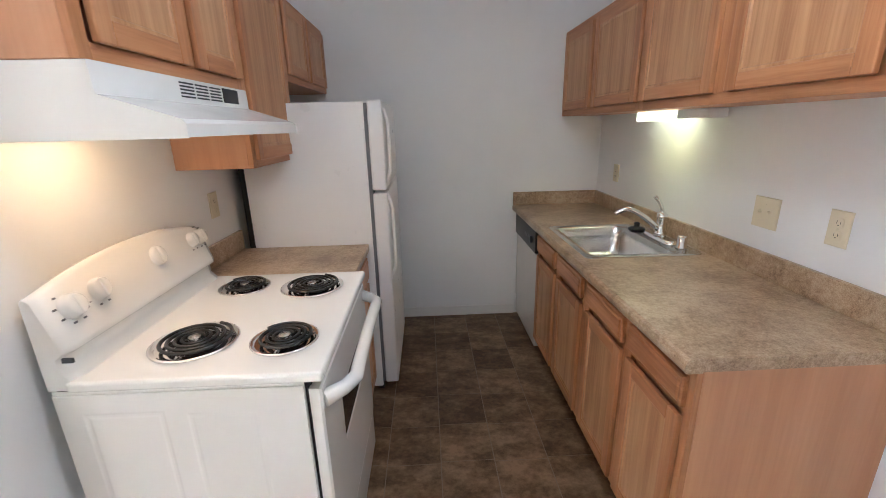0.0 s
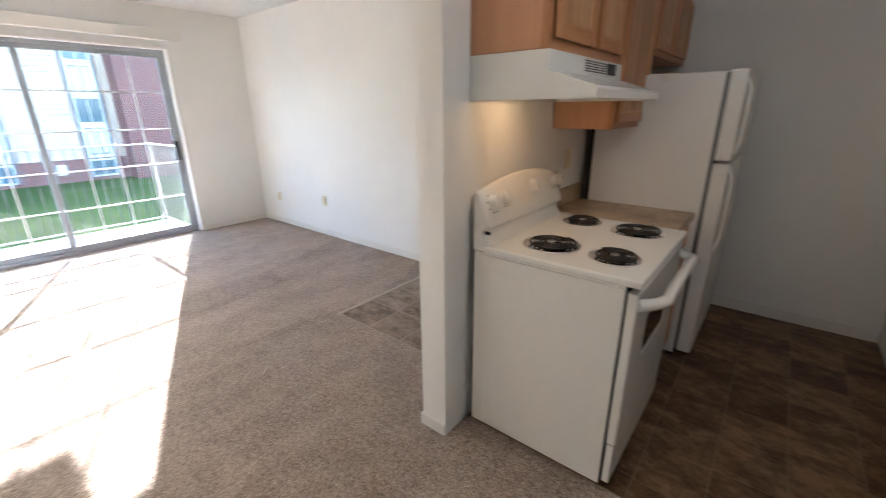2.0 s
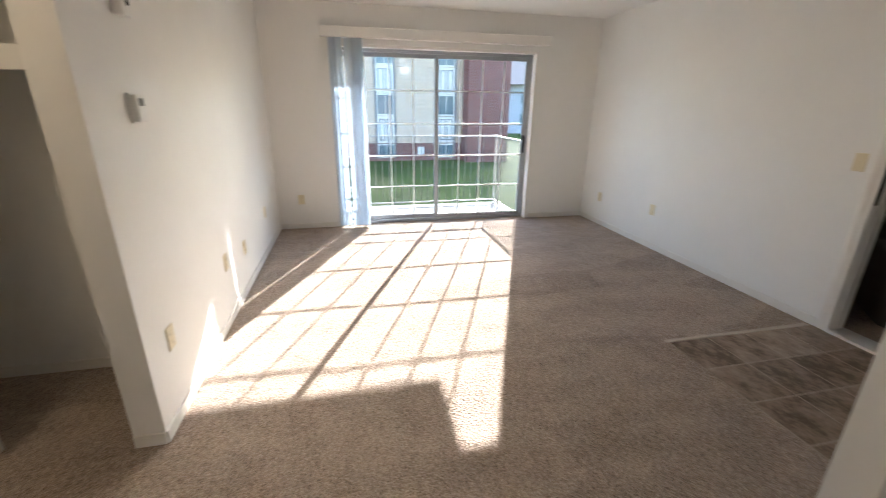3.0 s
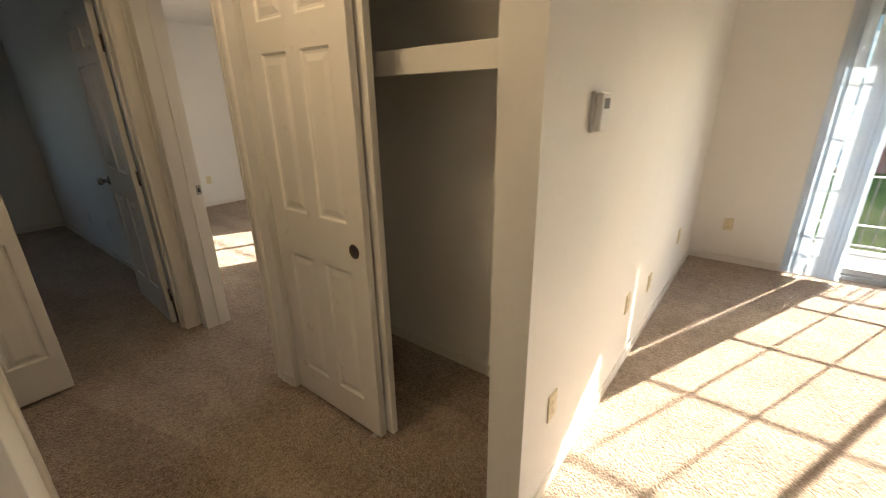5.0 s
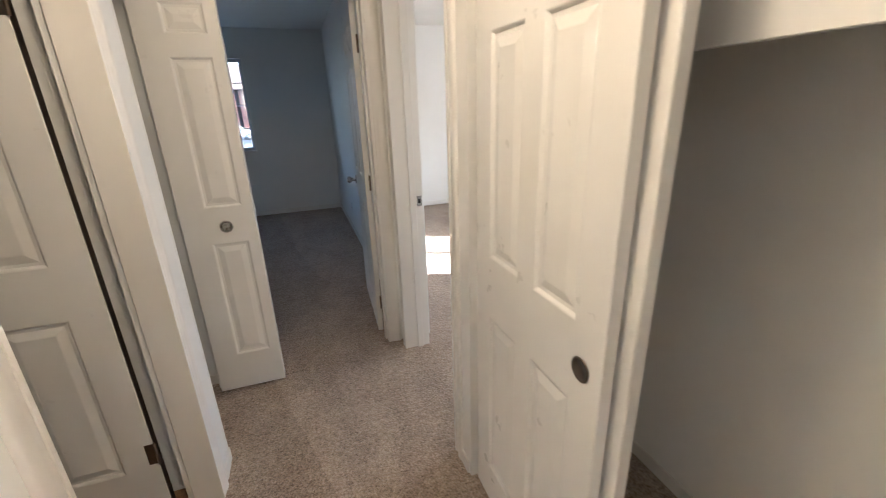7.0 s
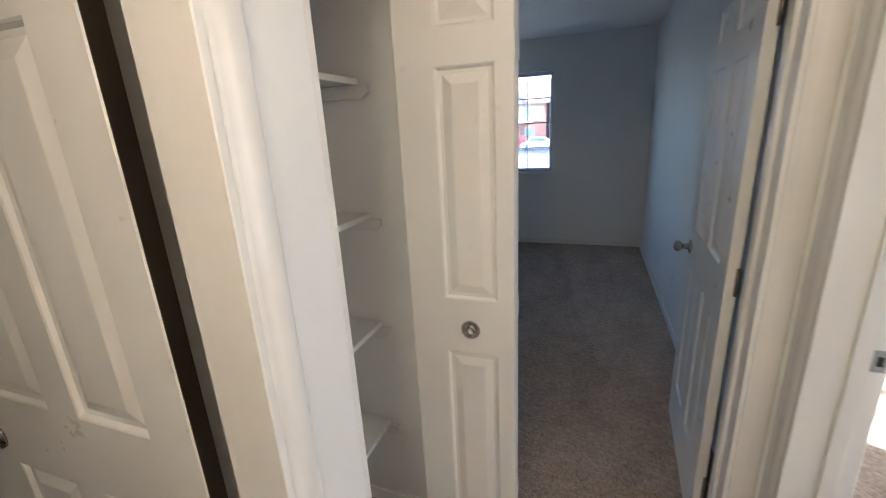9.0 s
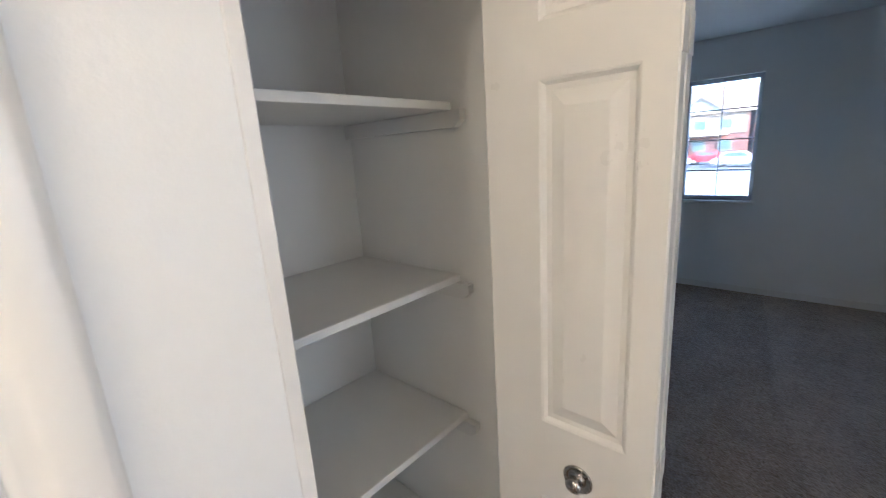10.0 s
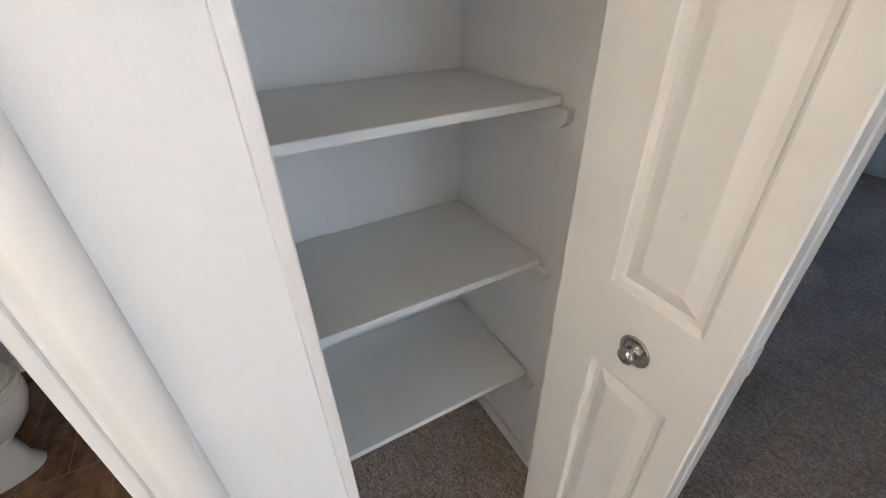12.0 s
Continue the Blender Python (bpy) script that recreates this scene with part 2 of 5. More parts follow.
def steel(name, colour, rough, stretch=(1, 1, 1), scale=200.0):
    m, nt, b = mat(name, rough, 1.0)
    b.inputs["Base Color"].default_value = (*colour, 1)
    n = noisy(nt, coords(nt, stretch, space="World"), scale, 3)
    nt.links.new(ramp(nt, n, [(0.3, (rough * 0.75,) * 3), (0.7, (min(1, rough * 1.3),) * 3)]), b.inputs["Roughness"])
    return m


def glowing(name, colour, strength):
    m, nt, b = mat(name, 0.5)
    b.inputs["Emission Color"].default_value, b.inputs["Emission Strength"].default_value = (*colour, 1), strength
    b.inputs["Base Color"].default_value = (0.8, 0.8, 0.8, 1)
    return m


WALL = painted("wall_paint", (0.85, 0.84, 0.81), 0.55, 160, 0.22, 0.02, 0.0012)
CEIL = painted("ceiling_paint", (0.86, 0.855, 0.83), 0.8, 90, 0.6, 0.02, 0.004)
TRIM = painted("trim_paint", (0.82, 0.795, 0.75), 0.33, 60, 0.06, 0.03)
DOOR = painted("door_paint", (0.82, 0.80, 0.76), 0.30, 60, 0.10, 0.03, 0.0008, (4, 4, 0.3))
SHELFP = painted("shelf_paint", (0.80, 0.79, 0.76), 0.42, 80, 0.08, 0.03)
CARPET, VINYL, LAM = carpeted(), vinyl(), laminate()
GROUT = painted("vinyl_joint", (0.22, 0.155, 0.095), 0.6, 90, 0.1)
OAK = wooden("oak_upright", (0.36, 0.155, 0.060), (0.48, 0.218, 0.088), (0.55, 0.275, 0.122))
OAKY = wooden("oak_along", (0.36, 0.155, 0.060), (0.48, 0.218, 0.088), (0.55, 0.275, 0.122), "y")
OAKP = wooden("oak_panel", (0.40, 0.195, 0.082), (0.52, 0.28, 0.127), (0.60, 0.345, 0.17))
OAKS = wooden("oak_side", (0.53, 0.265, 0.13), (0.57, 0.295, 0.15), (0.60, 0.32, 0.168), rough=0.5)
ENAMEL = painted("white_enamel", (0.84, 0.83, 0.79), 0.16, 40, 0.03, 0.01)
FRIDGE = painted("fridge_paint", (0.82, 0.80, 0.76), 0.30, 260, 0.16, 0.01)
IVORY = painted("ivory_plastic", (0.72, 0.64, 0.45), 0.35, 60, 0.03)
WHITEP = painted("white_plastic", (0.82, 0.82, 0.80), 0.35, 60, 0.03)
BLACK = plain("black_plastic", (0.012, 0.012, 0.013), 0.35)
COIL = plain("black_coil", (0.012, 0.012, 0.013), 0.24)
# Dark parts, and fillers that stand in for shade in gaps
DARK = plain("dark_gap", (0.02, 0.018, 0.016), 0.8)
CHROME = steel("chrome", (0.85, 0.85, 0.86), 0.08)
NICKEL = steel("satin_nickel", (0.45, 0.43, 0.40), 0.24)
STEEL = steel("brushed_steel", (0.62, 0.62, 0.61), 0.24, (1, 30, 1), 500)
ALU = steel("aluminium", (0.60, 0.61, 0.62), 0.36)
BRASS = steel("hinge_metal", (0.24, 0.19, 0.15), 0.35)
PRINT = plain("grey_print", (0.16, 0.16, 0.16), 0.5)
OVENGLASS = plain("oven_glass", (0.02, 0.02, 0.022), 0.06)
# Finger pulls, and the strip that stands in for hinge-gap shade
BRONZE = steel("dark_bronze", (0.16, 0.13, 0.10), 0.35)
# ---- structure ----
H = 2.56


def wall(name, rows, label="", material=None):
    return solo(name, boxes(*rows), material or WALL, label or "off-white painted plaster wall with a light texture", "wall", kind="structure")


wall("wall_west", [(-5.495, -1.39, 0, -5.295, -0.56, H), (-5.495, 1.94, 0, -5.295, 2.96, H), (-5.495, -0.56, 2.12, -5.295, 1.94, H)])
wall("wall_west_bedroom", [(-5.495, -8.35, 0, -5.295, -4.90, H), (-5.495, -3.54, 0, -5.295, -1.39, H), (-5.495, -4.90, 0, -5.295, -3.54, 0.62), (-5.495, -4.90, 2.18, -5.295, -3.54, H)])
wall("wall_north", [(-5.295, 2.825, 0, -1.93, 2.96, H), (-1.03, 2.825, 0, -0.778, 2.96, H), (-1.93, 2.825, 2.12, -1.03, 2.96, H)])
wall("wall_partition", [(-0.778, 1.137, 0, -0.642, 3.50, H)])
wall("wall_kitchen_end", [(-0.778, 3.50, 0, 1.80, 3.63, H)])
wall("wall_east", [(1.65, -1.46, 0, 1.80, 3.50, H)])
wall("wall_dining_south", [(-0.60, -1.46, 0, 1.65, -1.322, H)])
wall("wall_living_south", [(-5.295, -1.457, 0, -1.736, -1.325, H)])
wall("wall_hall_east", [(-0.722, -2.22, 0, -0.60, -1.322, H), (-0.722, -3.195, 0, -0.60, -2.992, H), (-0.722, -3.90, 0, -0.60, -3.80, H),
                        (-0.722, -2.992, 2.10, -0.60, -2.22, H), (-0.722, -3.80, 2.10, -0.60, -3.195, H)])
wall("wall_hall_west", [(-1.86, -2.855, 0, -1.725, -2.71, H), (-1.86, -3.90, 0, -1.725, -3.785, H), (-1.86, -3.785, 2.10, -1.725, -2.855, H), (-1.86, -2.71, 2.10, -1.736, -1.457, H)])
wall("wall_hall_end", [(-1.788, -4.02, 0, -1.64, -3.90, H), (-0.84, -4.02, 0, 1.72, -3.90, H), (-1.64, -4.02, 2.10, -0.84, -3.90, H)])
wall("wall_closet_back", [(-2.56, -2.70, 0, -2.46, -1.457, H)])
wall("wall_closet_south", [(-5.295, -2.82, 0, -1.86, -2.70, H)])
wall("wall_bath_south", [(-0.60, -3.14, 0, 1.16, -3.09, H)])
wall("wall_bath_east", [(1.04, -3.09, 0, 1.16, -1.46, H)])
wall("wall_linen_back", [(-0.01, -3.84, 0, 0.09, -3.14, H)])
wall("wall_linen_south", [(-0.60, -3.90, 0, 0.09, -3.84, H)])
wall("wall_between_bedrooms", [(-1.92, -8.152, 0, -1.788, -3.90, H)])
wall("wall_bedroom_far", [(-5.295, -7.74, 0, -1.92, -7.62, H)])
wall("wall_bedroom_east", [(1.60, -8.152, 0, 1.72, -4.02, H)])
wall("wall_south", [(-5.295, -8.35, 0, -0.67, -8.152, H), (0.62, -8.35, 0, 1.72, -8.152, H), (-0.67, -8.35, 0, 0.62, -8.152, 0.965), (-0.67, -8.35, 2.185, 0.62, -8.152, H)])
solo("ceiling", boxes((-5.495, -8.35, H, 1.80, 3.63, H + 0.15)), CEIL, "white textured plaster ceiling", "ceiling", kind="structure")
solo("floor", boxes((-5.495, -8.35, -0.2, 1.80, 3.63, 0.0)), CARPET, "beige cut-pile wall-to-wall carpet with vacuum marks", "carpet", kind="structure")


def baseboards(rows):
    for r in rows:
        solo("baseboard", boxes(r, bev=0.003), TRIM, "low off-white painted baseboard", "baseboard", "baseboards", "structure")


B, BT = 0.065, 0.010
baseboards([(-5.295 + BT, -1.325, 0, -1.736, -1.325 + BT, B), (-5.295, -1.325, 0, -5.295 + BT, -0.62, B), (-5.295, 2.0, 0, -5.295 + BT, 2.825, B),
            (-5.295 + BT, 2.825 - BT, 0, -1.995, 2.825, B), (-0.778 - BT, 1.137, 0, -0.778, 2.825, B), (-0.778 - BT, 1.137 - BT, 0, -0.642, 1.137, B),
            (-0.642, 3.50 - BT, 0, 1.03, 3.50, 0.085), (-0.60, -1.322, 0, 1.65, -1.322 + BT, B), (1.65 - BT, -1.312, 0, 1.65, 1.30, B),
            (-1.736, -1.457, 0, -1.736 + BT, -1.325, B), (-0.722 - BT, -2.155, 0, -0.722, -1.322, B), (-0.722 - BT, -3.20, 0, -0.722, -3.07, B), (-1.725, -2.798, 0, -1.725 + BT, -2.725, B),
            (-2.46, -2.70, 0, -2.46 + BT, -1.457, B), (-2.45, -2.70, 0, -1.86, -2.70 + BT, B), (-0.60, -3.84, 0, -0.02, -3.84 + BT, B), (-0.02, -3.83, 0, -0.01, -3.14, B),
            (-1.788, -8.14, 0, -1.788 + BT, -4.9, B), (-1.788, -8.152, 0, 1.6, -8.152 + BT, B), (-5.285, -7.62, 0, -1.92, -7.62 + BT, B), (1.03, -3.04, 0, 1.04, -1.46, 0.09)])

# ---- doors ----
RAISED = ((0.004, 0.002), (0.010, 0.009), (0.020, 0.010), (0.045, 0.0025), (0.048, 0.0020))


def slab_panels(w, h, cols, drop=0.0):
    rows = ((0.235 - drop, 0.885 - drop), (1.068 - drop * 0.6, 1.745 - drop), (1.837 - drop * 0.7, h - 0.11))
    return [(a, z0, b, z1) for a, b in cols for z0, z1 in rows]


def two_cols(w):
    s, mid = 0.155 * w, 0.13 * w
    c = (w - 2 * s - mid) / 2
    return ((s, s + c), (w - s - c, w - s))


def flush_pull(parent, x, z, r=0.027):
    """A round recessed finger pull, let into a door's front."""
    m = pose(x, 0, z, 90, 0, 0)
    part("finger_pull", lathe(bmesh.new(), [(r, -0.001), (r + 0.004, 0.003), (r, 0.005), (r * 0.86, 0.003), (r * 0.8, 0.0012), (0, 0.0012)], 28, m), BRONZE, parent, "round dark metal finger pull")


def knob(parent, x, y, z, side=-1):
    m = pose(x, y, z, 90 if side < 0 else -90, 0, 0)
    part("doorknob", lathe(bmesh.new(), [(0.033, 0), (0.033, 0.006), (0.016, 0.010), (0.012, 0.030), (0.020, 0.038), (0.027, 0.050), (0.026, 0.062), (0.016, 0.070), (0, 0.071)], 24, m), NICKEL, parent, "satin nickel round doorknob")


def hinge(parent, x, y, z):
    bm = boxes((x - 0.030, y - 0.003, z - 0.045, x + 0.004, y + 0.003, z + 0.045), bev=0.001)
    tube(bm, [(x + 0.004, y - 0.004, z - 0.047), (x + 0.004, y - 0.004, z + 0.047)], 0.006, 8)
    part("hinge", bm, BRASS, parent, "dull bronze butt hinge")


def six_panel(name, label, w, h, m, t=0.035, kind="structure", drop=0.0):
    d = thing(name, label, "door", m, kind=kind)
    part("slab", panel_slab(bmesh.new(), w, h, t, slab_panels(w, h, two_cols(w), drop), RAISED), DOOR, d)
    return d


def casing(name, axis, face, sign, a, b, top, w=0.06, sides="ab", t=0.014):
    """Door trim on a wall's face: an upright at each end of the opening a..b and a head, with a stepped profile."""
    c = thing(name, "off-white painted door casing with a rounded profile", "door trim", kind="structure")
    shape = [(0.0, 0.0), (0.0, 0.35), (0.05, 0.55), (0.14, 0.62), (0.30, 0.64), (0.36, 0.80), (0.46, 0.92), (0.66, 1.0), (0.84, 0.98), (0.94, 0.80), (1.0, 0.45), (1.0, 0.0)]
    def piece(nm, u0, u1, z0, z1):
        bm = bmesh.new()
        if nm == "head":
            outline = [(face + sign * t * q, z0 + (z1 - z0) * p) if axis == "x" else (z0 + (z1 - z0) * p, face + sign * t * q) for p, q in shape]
            if axis == "x":
                prism(bm, outline, u0, u1, "y")
            else:
                prism(bm, [(v, u) for u, v in outline], u0, u1, "x")
        else:
            inner, outer = (u1, u0) if nm == "left" else (u0, u1)
            outline = [(face + sign * t * q, inner + (outer - inner) * p) for p, q in shape]
            prism(bm, outline if axis == "x" else [(v, u) for u, v in outline], z0, z1, "z")
        for f in bm.faces:
            f.smooth = len(f.verts) == 4
        for e in bm.edges:
            e.smooth = len(e.link_faces) == 2 and e.calc_face_angle(3.0) < 0.7
        part({"left": "upright", "right": "upright", "head": "head"}[nm], bm, TRIM, c)
    if "a" in sides:
        piece("left", a - w, a, 0, top)
    if "b" in sides:
        piece("right", b, b + w, 0, top)
    piece("head", a - w if "a" in sides else a, b + w if "b" in sides else b, top, top + w)
    return c


def jamb(name, axis, lo, hi, a, b, top, t=0.016, stop=None):
    """The lining of an opening a..b through a wall from lo to hi."""
    j = thing(name, "off-white painted door jamb", "door frame", kind="structure")
    for u0, u1, z0, z1 in ((a, a + t, 0, top), (b - t, b, 0, top), (a + t, b - t, top - t, top)):
        part("lining", boxes((lo, u0, z0, hi, u1, z1) if axis == "x" else (u0, lo, z0, u1, hi, z1), bev=0.002), TRIM, j)
    if stop:
        s, k = 0.012, 0.0005
        for u0, u1, z0, z1 in ((a + t - k, a + t + s, 0, top - t), (b - t - s, b - t + k, 0, top - t), (a + t + s, b - t - s, top - t - s, top - t + k)):
            part("door_stop", boxes((stop[0], u0, z0, stop[1], u1, z1) if axis == "x" else (u0, stop[0], z0, u1, stop[1], z1), bev=0.003, seg=2), TRIM, j)
    return j


# bathroom door, swung into the bathroom
casing("casing_bath", "x", -0.722, -1, -2.992, -2.22, 2.10, w=0.063)
jamb("jamb_bath", "x", -0.730, -0.624, -2.992, -2.22, 2.10)
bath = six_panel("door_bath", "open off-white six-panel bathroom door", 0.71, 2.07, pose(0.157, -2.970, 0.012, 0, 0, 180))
for z in (0.30, 1.80):
    hinge(bath, 0.71, 0.0, z)
# Dark strip on the slab's edge stands in for shade in the hinge gap
part("gap_shade", boxes((0.7101, 0.002, 0.0, 0.7118, 0.033, 2.07)), BRONZE, bath, "dark strip in place of the hinge gap's shade")
knob(bath, 0.065, 0, 0.95)
# bedroom door at the end of the hall
casing("casing_bedroom", "y", -3.90, 1, -1.64, -0.84, 2.10, w=0.072)
jamb("jamb_bedroom", "y", -4.02, -3.888, -1.64, -0.84, 2.10, stop=(-3.975, -3.940))
bed = six_panel("door_bedroom", "open off-white six-panel bedroom door", 0.77, 2.07, pose(-1.632, -4.824, 0.012, 0, 0, 86.7))
knob(bed, 0.062, 0, 0.965)
for z in (0.22, 1.05, 1.84):
    hinge(bed, 0.774, 0.034, z)
# second bedroom's doorway
casing("casing_second_bedroom", "x", -1.725, 1, -3.785, -2.855, 2.10, w=0.055)
jamb("jamb_second_bedroom", "x", -1.875, -1.712, -3.785, -2.855, 2.10, stop=(-1.832, -1.794))
sp = thing("strike_plate", "small brass strike plate in a door jamb", "strike plate")
part("plate", boxes((-1.888 + 0.02, -3.769, 0.95, -1.888 + 0.05, -3.766, 1.01), bev=0.001), NICKEL, sp)
part("hole", boxes((-1.888 + 0.028, -3.766, 0.967, -1.888 + 0.042, -3.7652, 0.993)), DARK, sp)
# sliding closet doors, pushed to one side
for nm, x, y0, w in (("front", -1.742, -2.682, 0.642), ("rear", -1.790, -2.700, 0.69)):
    d = six_panel("sliding_closet_door", "off-white six-panel sliding closet door", w, 2.06, pose(x, y0, 0.02, 0, 0, 90), kind="", drop=0.068)
    d["group"] = "sliding closet doors"
    flush_pull(d, w - 0.066 if nm == "front" else 0.066, 0.92)
g = thing("door_guide", "small plastic floor guide for sliding doors", "door guide")
part("base", boxes((-1.80, -2.10, 0, -1.735, -2.075, 0.012), bev=0.002), WHITEP, g)
part("fin", boxes((-1.782, -2.10, 0.012, -1.780, -2.075, 0.03)), WHITEP, g)
solo("closet_track", boxes((-1.845, -2.71, 2.085, -1.745, -1.457, 2.10)), ALU, "metal sliding door track in the closet head", "door track", kind="structure")
# linen closet: folded bifold door
bf = thing("bifold_door", "off-white panelled bifold door folded open", "door", pose(-0.625, -3.712, 0.02))
for k, y in ((0, 0.0), (1, -0.036)):
    w = 0.338
    leaf = part("leaf", moved(panel_slab(bmesh.new(), w, 2.05, 0.03, [(0.117, z0, 0.288, z1) for z0, z1 in ((0.215, 0.862), (1.048, 1.725), (1.817, 1.94))], RAISED), pose(0, y, 0, 0, 0, 180)), DOOR, bf)
    if k == 0:
        part("doorknob", lathe(bmesh.new(), [(0.026, -0.001), (0.031, 0.004), (0.027, 0.007), (0.023, 0.003), (0.012, 0.004), (0.009, 0.014), (0.015, 0.022), (0.016, 0.028), (0.010, 0.033), (0, 0.034)], 28, pose(-0.199, 0, 0.948, -90, 0, 0)), NICKEL, leaf, "small satin nickel pull with a round rosette")
    for z in (0.30, 1.02, 1.76):
        part("pivot", boxes((-w - 0.0012, y - 0.030, z - 0.03, -w + 0.001, y - 0.002, z + 0.03)), TRIM, leaf)
jamb("jamb_linen", "x", -0.7224, -0.602, -3.80, -3.195, 2.10, t=0.019)
# linen shelves with cleats
for z in (0.452, 0.892, 1.312, 1.752):
    s = thing("closet_shelf", "white painted closet shelf on wall cleats", "shelf", group="linen closet shelves")
    part("board", boxes((-0.435, -3.836, z - 0.02, -0.013, -3.143, z), bev=0.0025, seg=2), SHELFP, s)
    for y0, y1 in ((-3.839, -3.818), (-3.162, -3.141)):
        bm = bmesh.new()
        prism(bm, [(-0.475, z - 0.021), (-0.475, z - 0.045), (-0.455, z - 0.062), (-0.014, z - 0.062), (-0.014, z - 0.021)], y0, y1, "y")
        part("cleat", bm, SHELFP, s)
# coat closet shelf
cs = thing("closet_shelf", "off-white painted coat closet shelf with a deep front board", "shelf")
part("front_board", boxes((-1.97, -2.698, 1.598, -1.95, -1.459, 1.686), bev=0.002), SHELFP, cs)
part("board", boxes((-2.458, -2.698, 1.666, -1.971, -1.459, 1.684), bev=0.002), SHELFP, cs)



def dome_light(x, y, label):
    """A shallow glass dome on the ceiling, with the lamp just under it."""
    d = thing("ceiling_light", label, "ceiling light", pose(x, y, 0))
    part("base", lathe(bmesh.new(), [(0.15, 2.535), (0.155, 2.545), (0.15, 2.559)], 32), WHITEP, d)
    part("dome", lathe(bmesh.new(), [(0, 2.475), (0.06, 2.480), (0.11, 2.498), (0.138, 2.535)], 32), glowing("dome_glow", (1.0, 0.9, 0.75), 0.12), d, "glowing white glass dome")


dome_light(0.58, 1.10, "lit white glass dome light on the ceiling before the kitchen")
dome_light(-1.10, -2.10, "lit white glass dome light on the hall ceiling")

# ---- kitchen ----


def cabinet_door(parent, name, x, y0, y1, z0, z1, sign, flat=False):
    """A door or drawer front on a cabinet that faces sign * x: frame, and a sunk panel of its own."""
    w, h = y1 - y0, z1 - z0
    m = pose(x, y0, z0, 0, 0, 90) if sign > 0 else pose(x, y1, z0, 0, 0, -90)
    s = 0.052
    if flat:
        part(name, moved(panel_slab(bmesh.new(), w, h, 0.018, [(0.012, 0.012, w - 0.012, h - 0.012)], ((0.006, -0.004), (0.010, -0.004)), False, 0.004), m), OAKY, parent)
        return
    k = s - 0.002
    bm = panel_slab(bmesh.new(), w - 2 * k, h - 2 * k, 0.008, [(0.010, 0.010, w - 2 * k - 0.010, h - 2 * k - 0.010)], ((0.004, 0.004),), False, 0.001)
    d = part(name, moved(bm, m @ pose(k, 0.004, k)), OAKP, parent)
    for x0 in (0, w - s):
        part("stile", moved(boxes((x0, 0, 0, x0 + s, 0.018, h), bev=0.004, seg=2), m), OAK, d)
    for z in (0, h - s):
        part("rail", moved(boxes((s, 0.0006, z, w - s, 0.018, z + s), bev=0.004, seg=2), m), OAKY, d)


def cabinet(name, label, sign, back, front, y0, y1, z0, z1, fronts, group, toe=False):
    """A cabinet unit with its carcass, face frame and fronts: (name, y0, y1, z0, z1, flat)."""
    c = thing(name, label, "cabinet", pose(0, 0, 0), group)
    fx = front - sign * 0.02
    lo, hi = sorted((back, fx))
    zb = z0 + (0.10 if toe else 0)
    part("carcass", boxes((lo, y0, zb, hi, y1, 0.70 if "sink base" in label else z1), bev=0.0015), OAKS, c)
    a, b = sorted((fx, front - sign * 0.0))
    st = 0.036
    for u0, u1, v0, v1, mt in ((y0, y0 + st, zb, z1, OAK), (y1 - st, y1, zb, z1, OAK), (y0 + st, y1 - st, zb, zb + st, OAKY), (y0 + st, y1 - st, z1 - st, z1, OAKY)):
        part("face_frame", boxes((a, u0, v0, b, u1, v1), bev=0.001), mt, c)
    ys = sorted({(f[1], f[2]) for f in fronts})
    for (p0, p1), (q0, q1) in zip(ys, ys[1:]):
        part("face_frame", boxes((a, p1 - 0.008, zb + st, b, q0 + 0.008, z1 - st), bev=0.001), OAK, c)
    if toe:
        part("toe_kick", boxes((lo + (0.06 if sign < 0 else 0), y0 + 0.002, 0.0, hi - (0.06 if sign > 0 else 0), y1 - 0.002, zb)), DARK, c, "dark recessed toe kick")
    for nm, p0, p1, q0, q1, flat in fronts:
        cabinet_door(c, nm, front + sign * 0.0185, p0, p1, q0, q1, sign, flat)
    return c


WX = -0.642
cabinet("wall_cabinet", "oak wall cabinet with two doors above the range hood", 1, WX, -0.335, 1.302, 2.066, 1.653, 2.14,
        [("door", 1.345, 1.705, 1.690, 2.11, False), ("door", 1.745, 2.045, 1.690, 2.11, False)], "oak kitchen cabinets")
cabinet("wall_cabinet", "tall narrow oak wall cabinet beside the hood", 1, WX, -0.335, 2.068, 2.606, 1.362, 2.14,
        [("door", 2.095, 2.578, 1.392, 2.11, False)], "oak kitchen cabinets")
cabinet("wall_cabinet", "short oak wall cabinet with two doors over the refrigerator", 1, WX, -0.335, 2.608, 3.494, 1.742, 2.14,
        [("door", 2.645, 3.03, 1.775, 2.11, False), ("door", 3.065, 3.455, 1.775, 2.11, False)], "oak kitchen cabinets")
cabinet("wall_cabinet", "oak wall cabinet with two doors above the sink", -1, 1.65, 1.348, 2.372, 3.494, 1.556, 2.105,
        [("door", 2.390, 2.925, 1.594, 2.074, False), ("door", 2.965, 3.445, 1.594, 2.074, False)], "oak kitchen cabinets")
cabinet("wall_cabinet", "oak wall cabinet with two doors above the countertop", -1, 1.65, 1.348, 1.252, 2.370, 1.556, 2.105,
        [("door", 1.312, 1.785, 1.594, 2.074, False), ("door", 1.855, 2.355, 1.594, 2.074, False)], "oak kitchen cabinets")
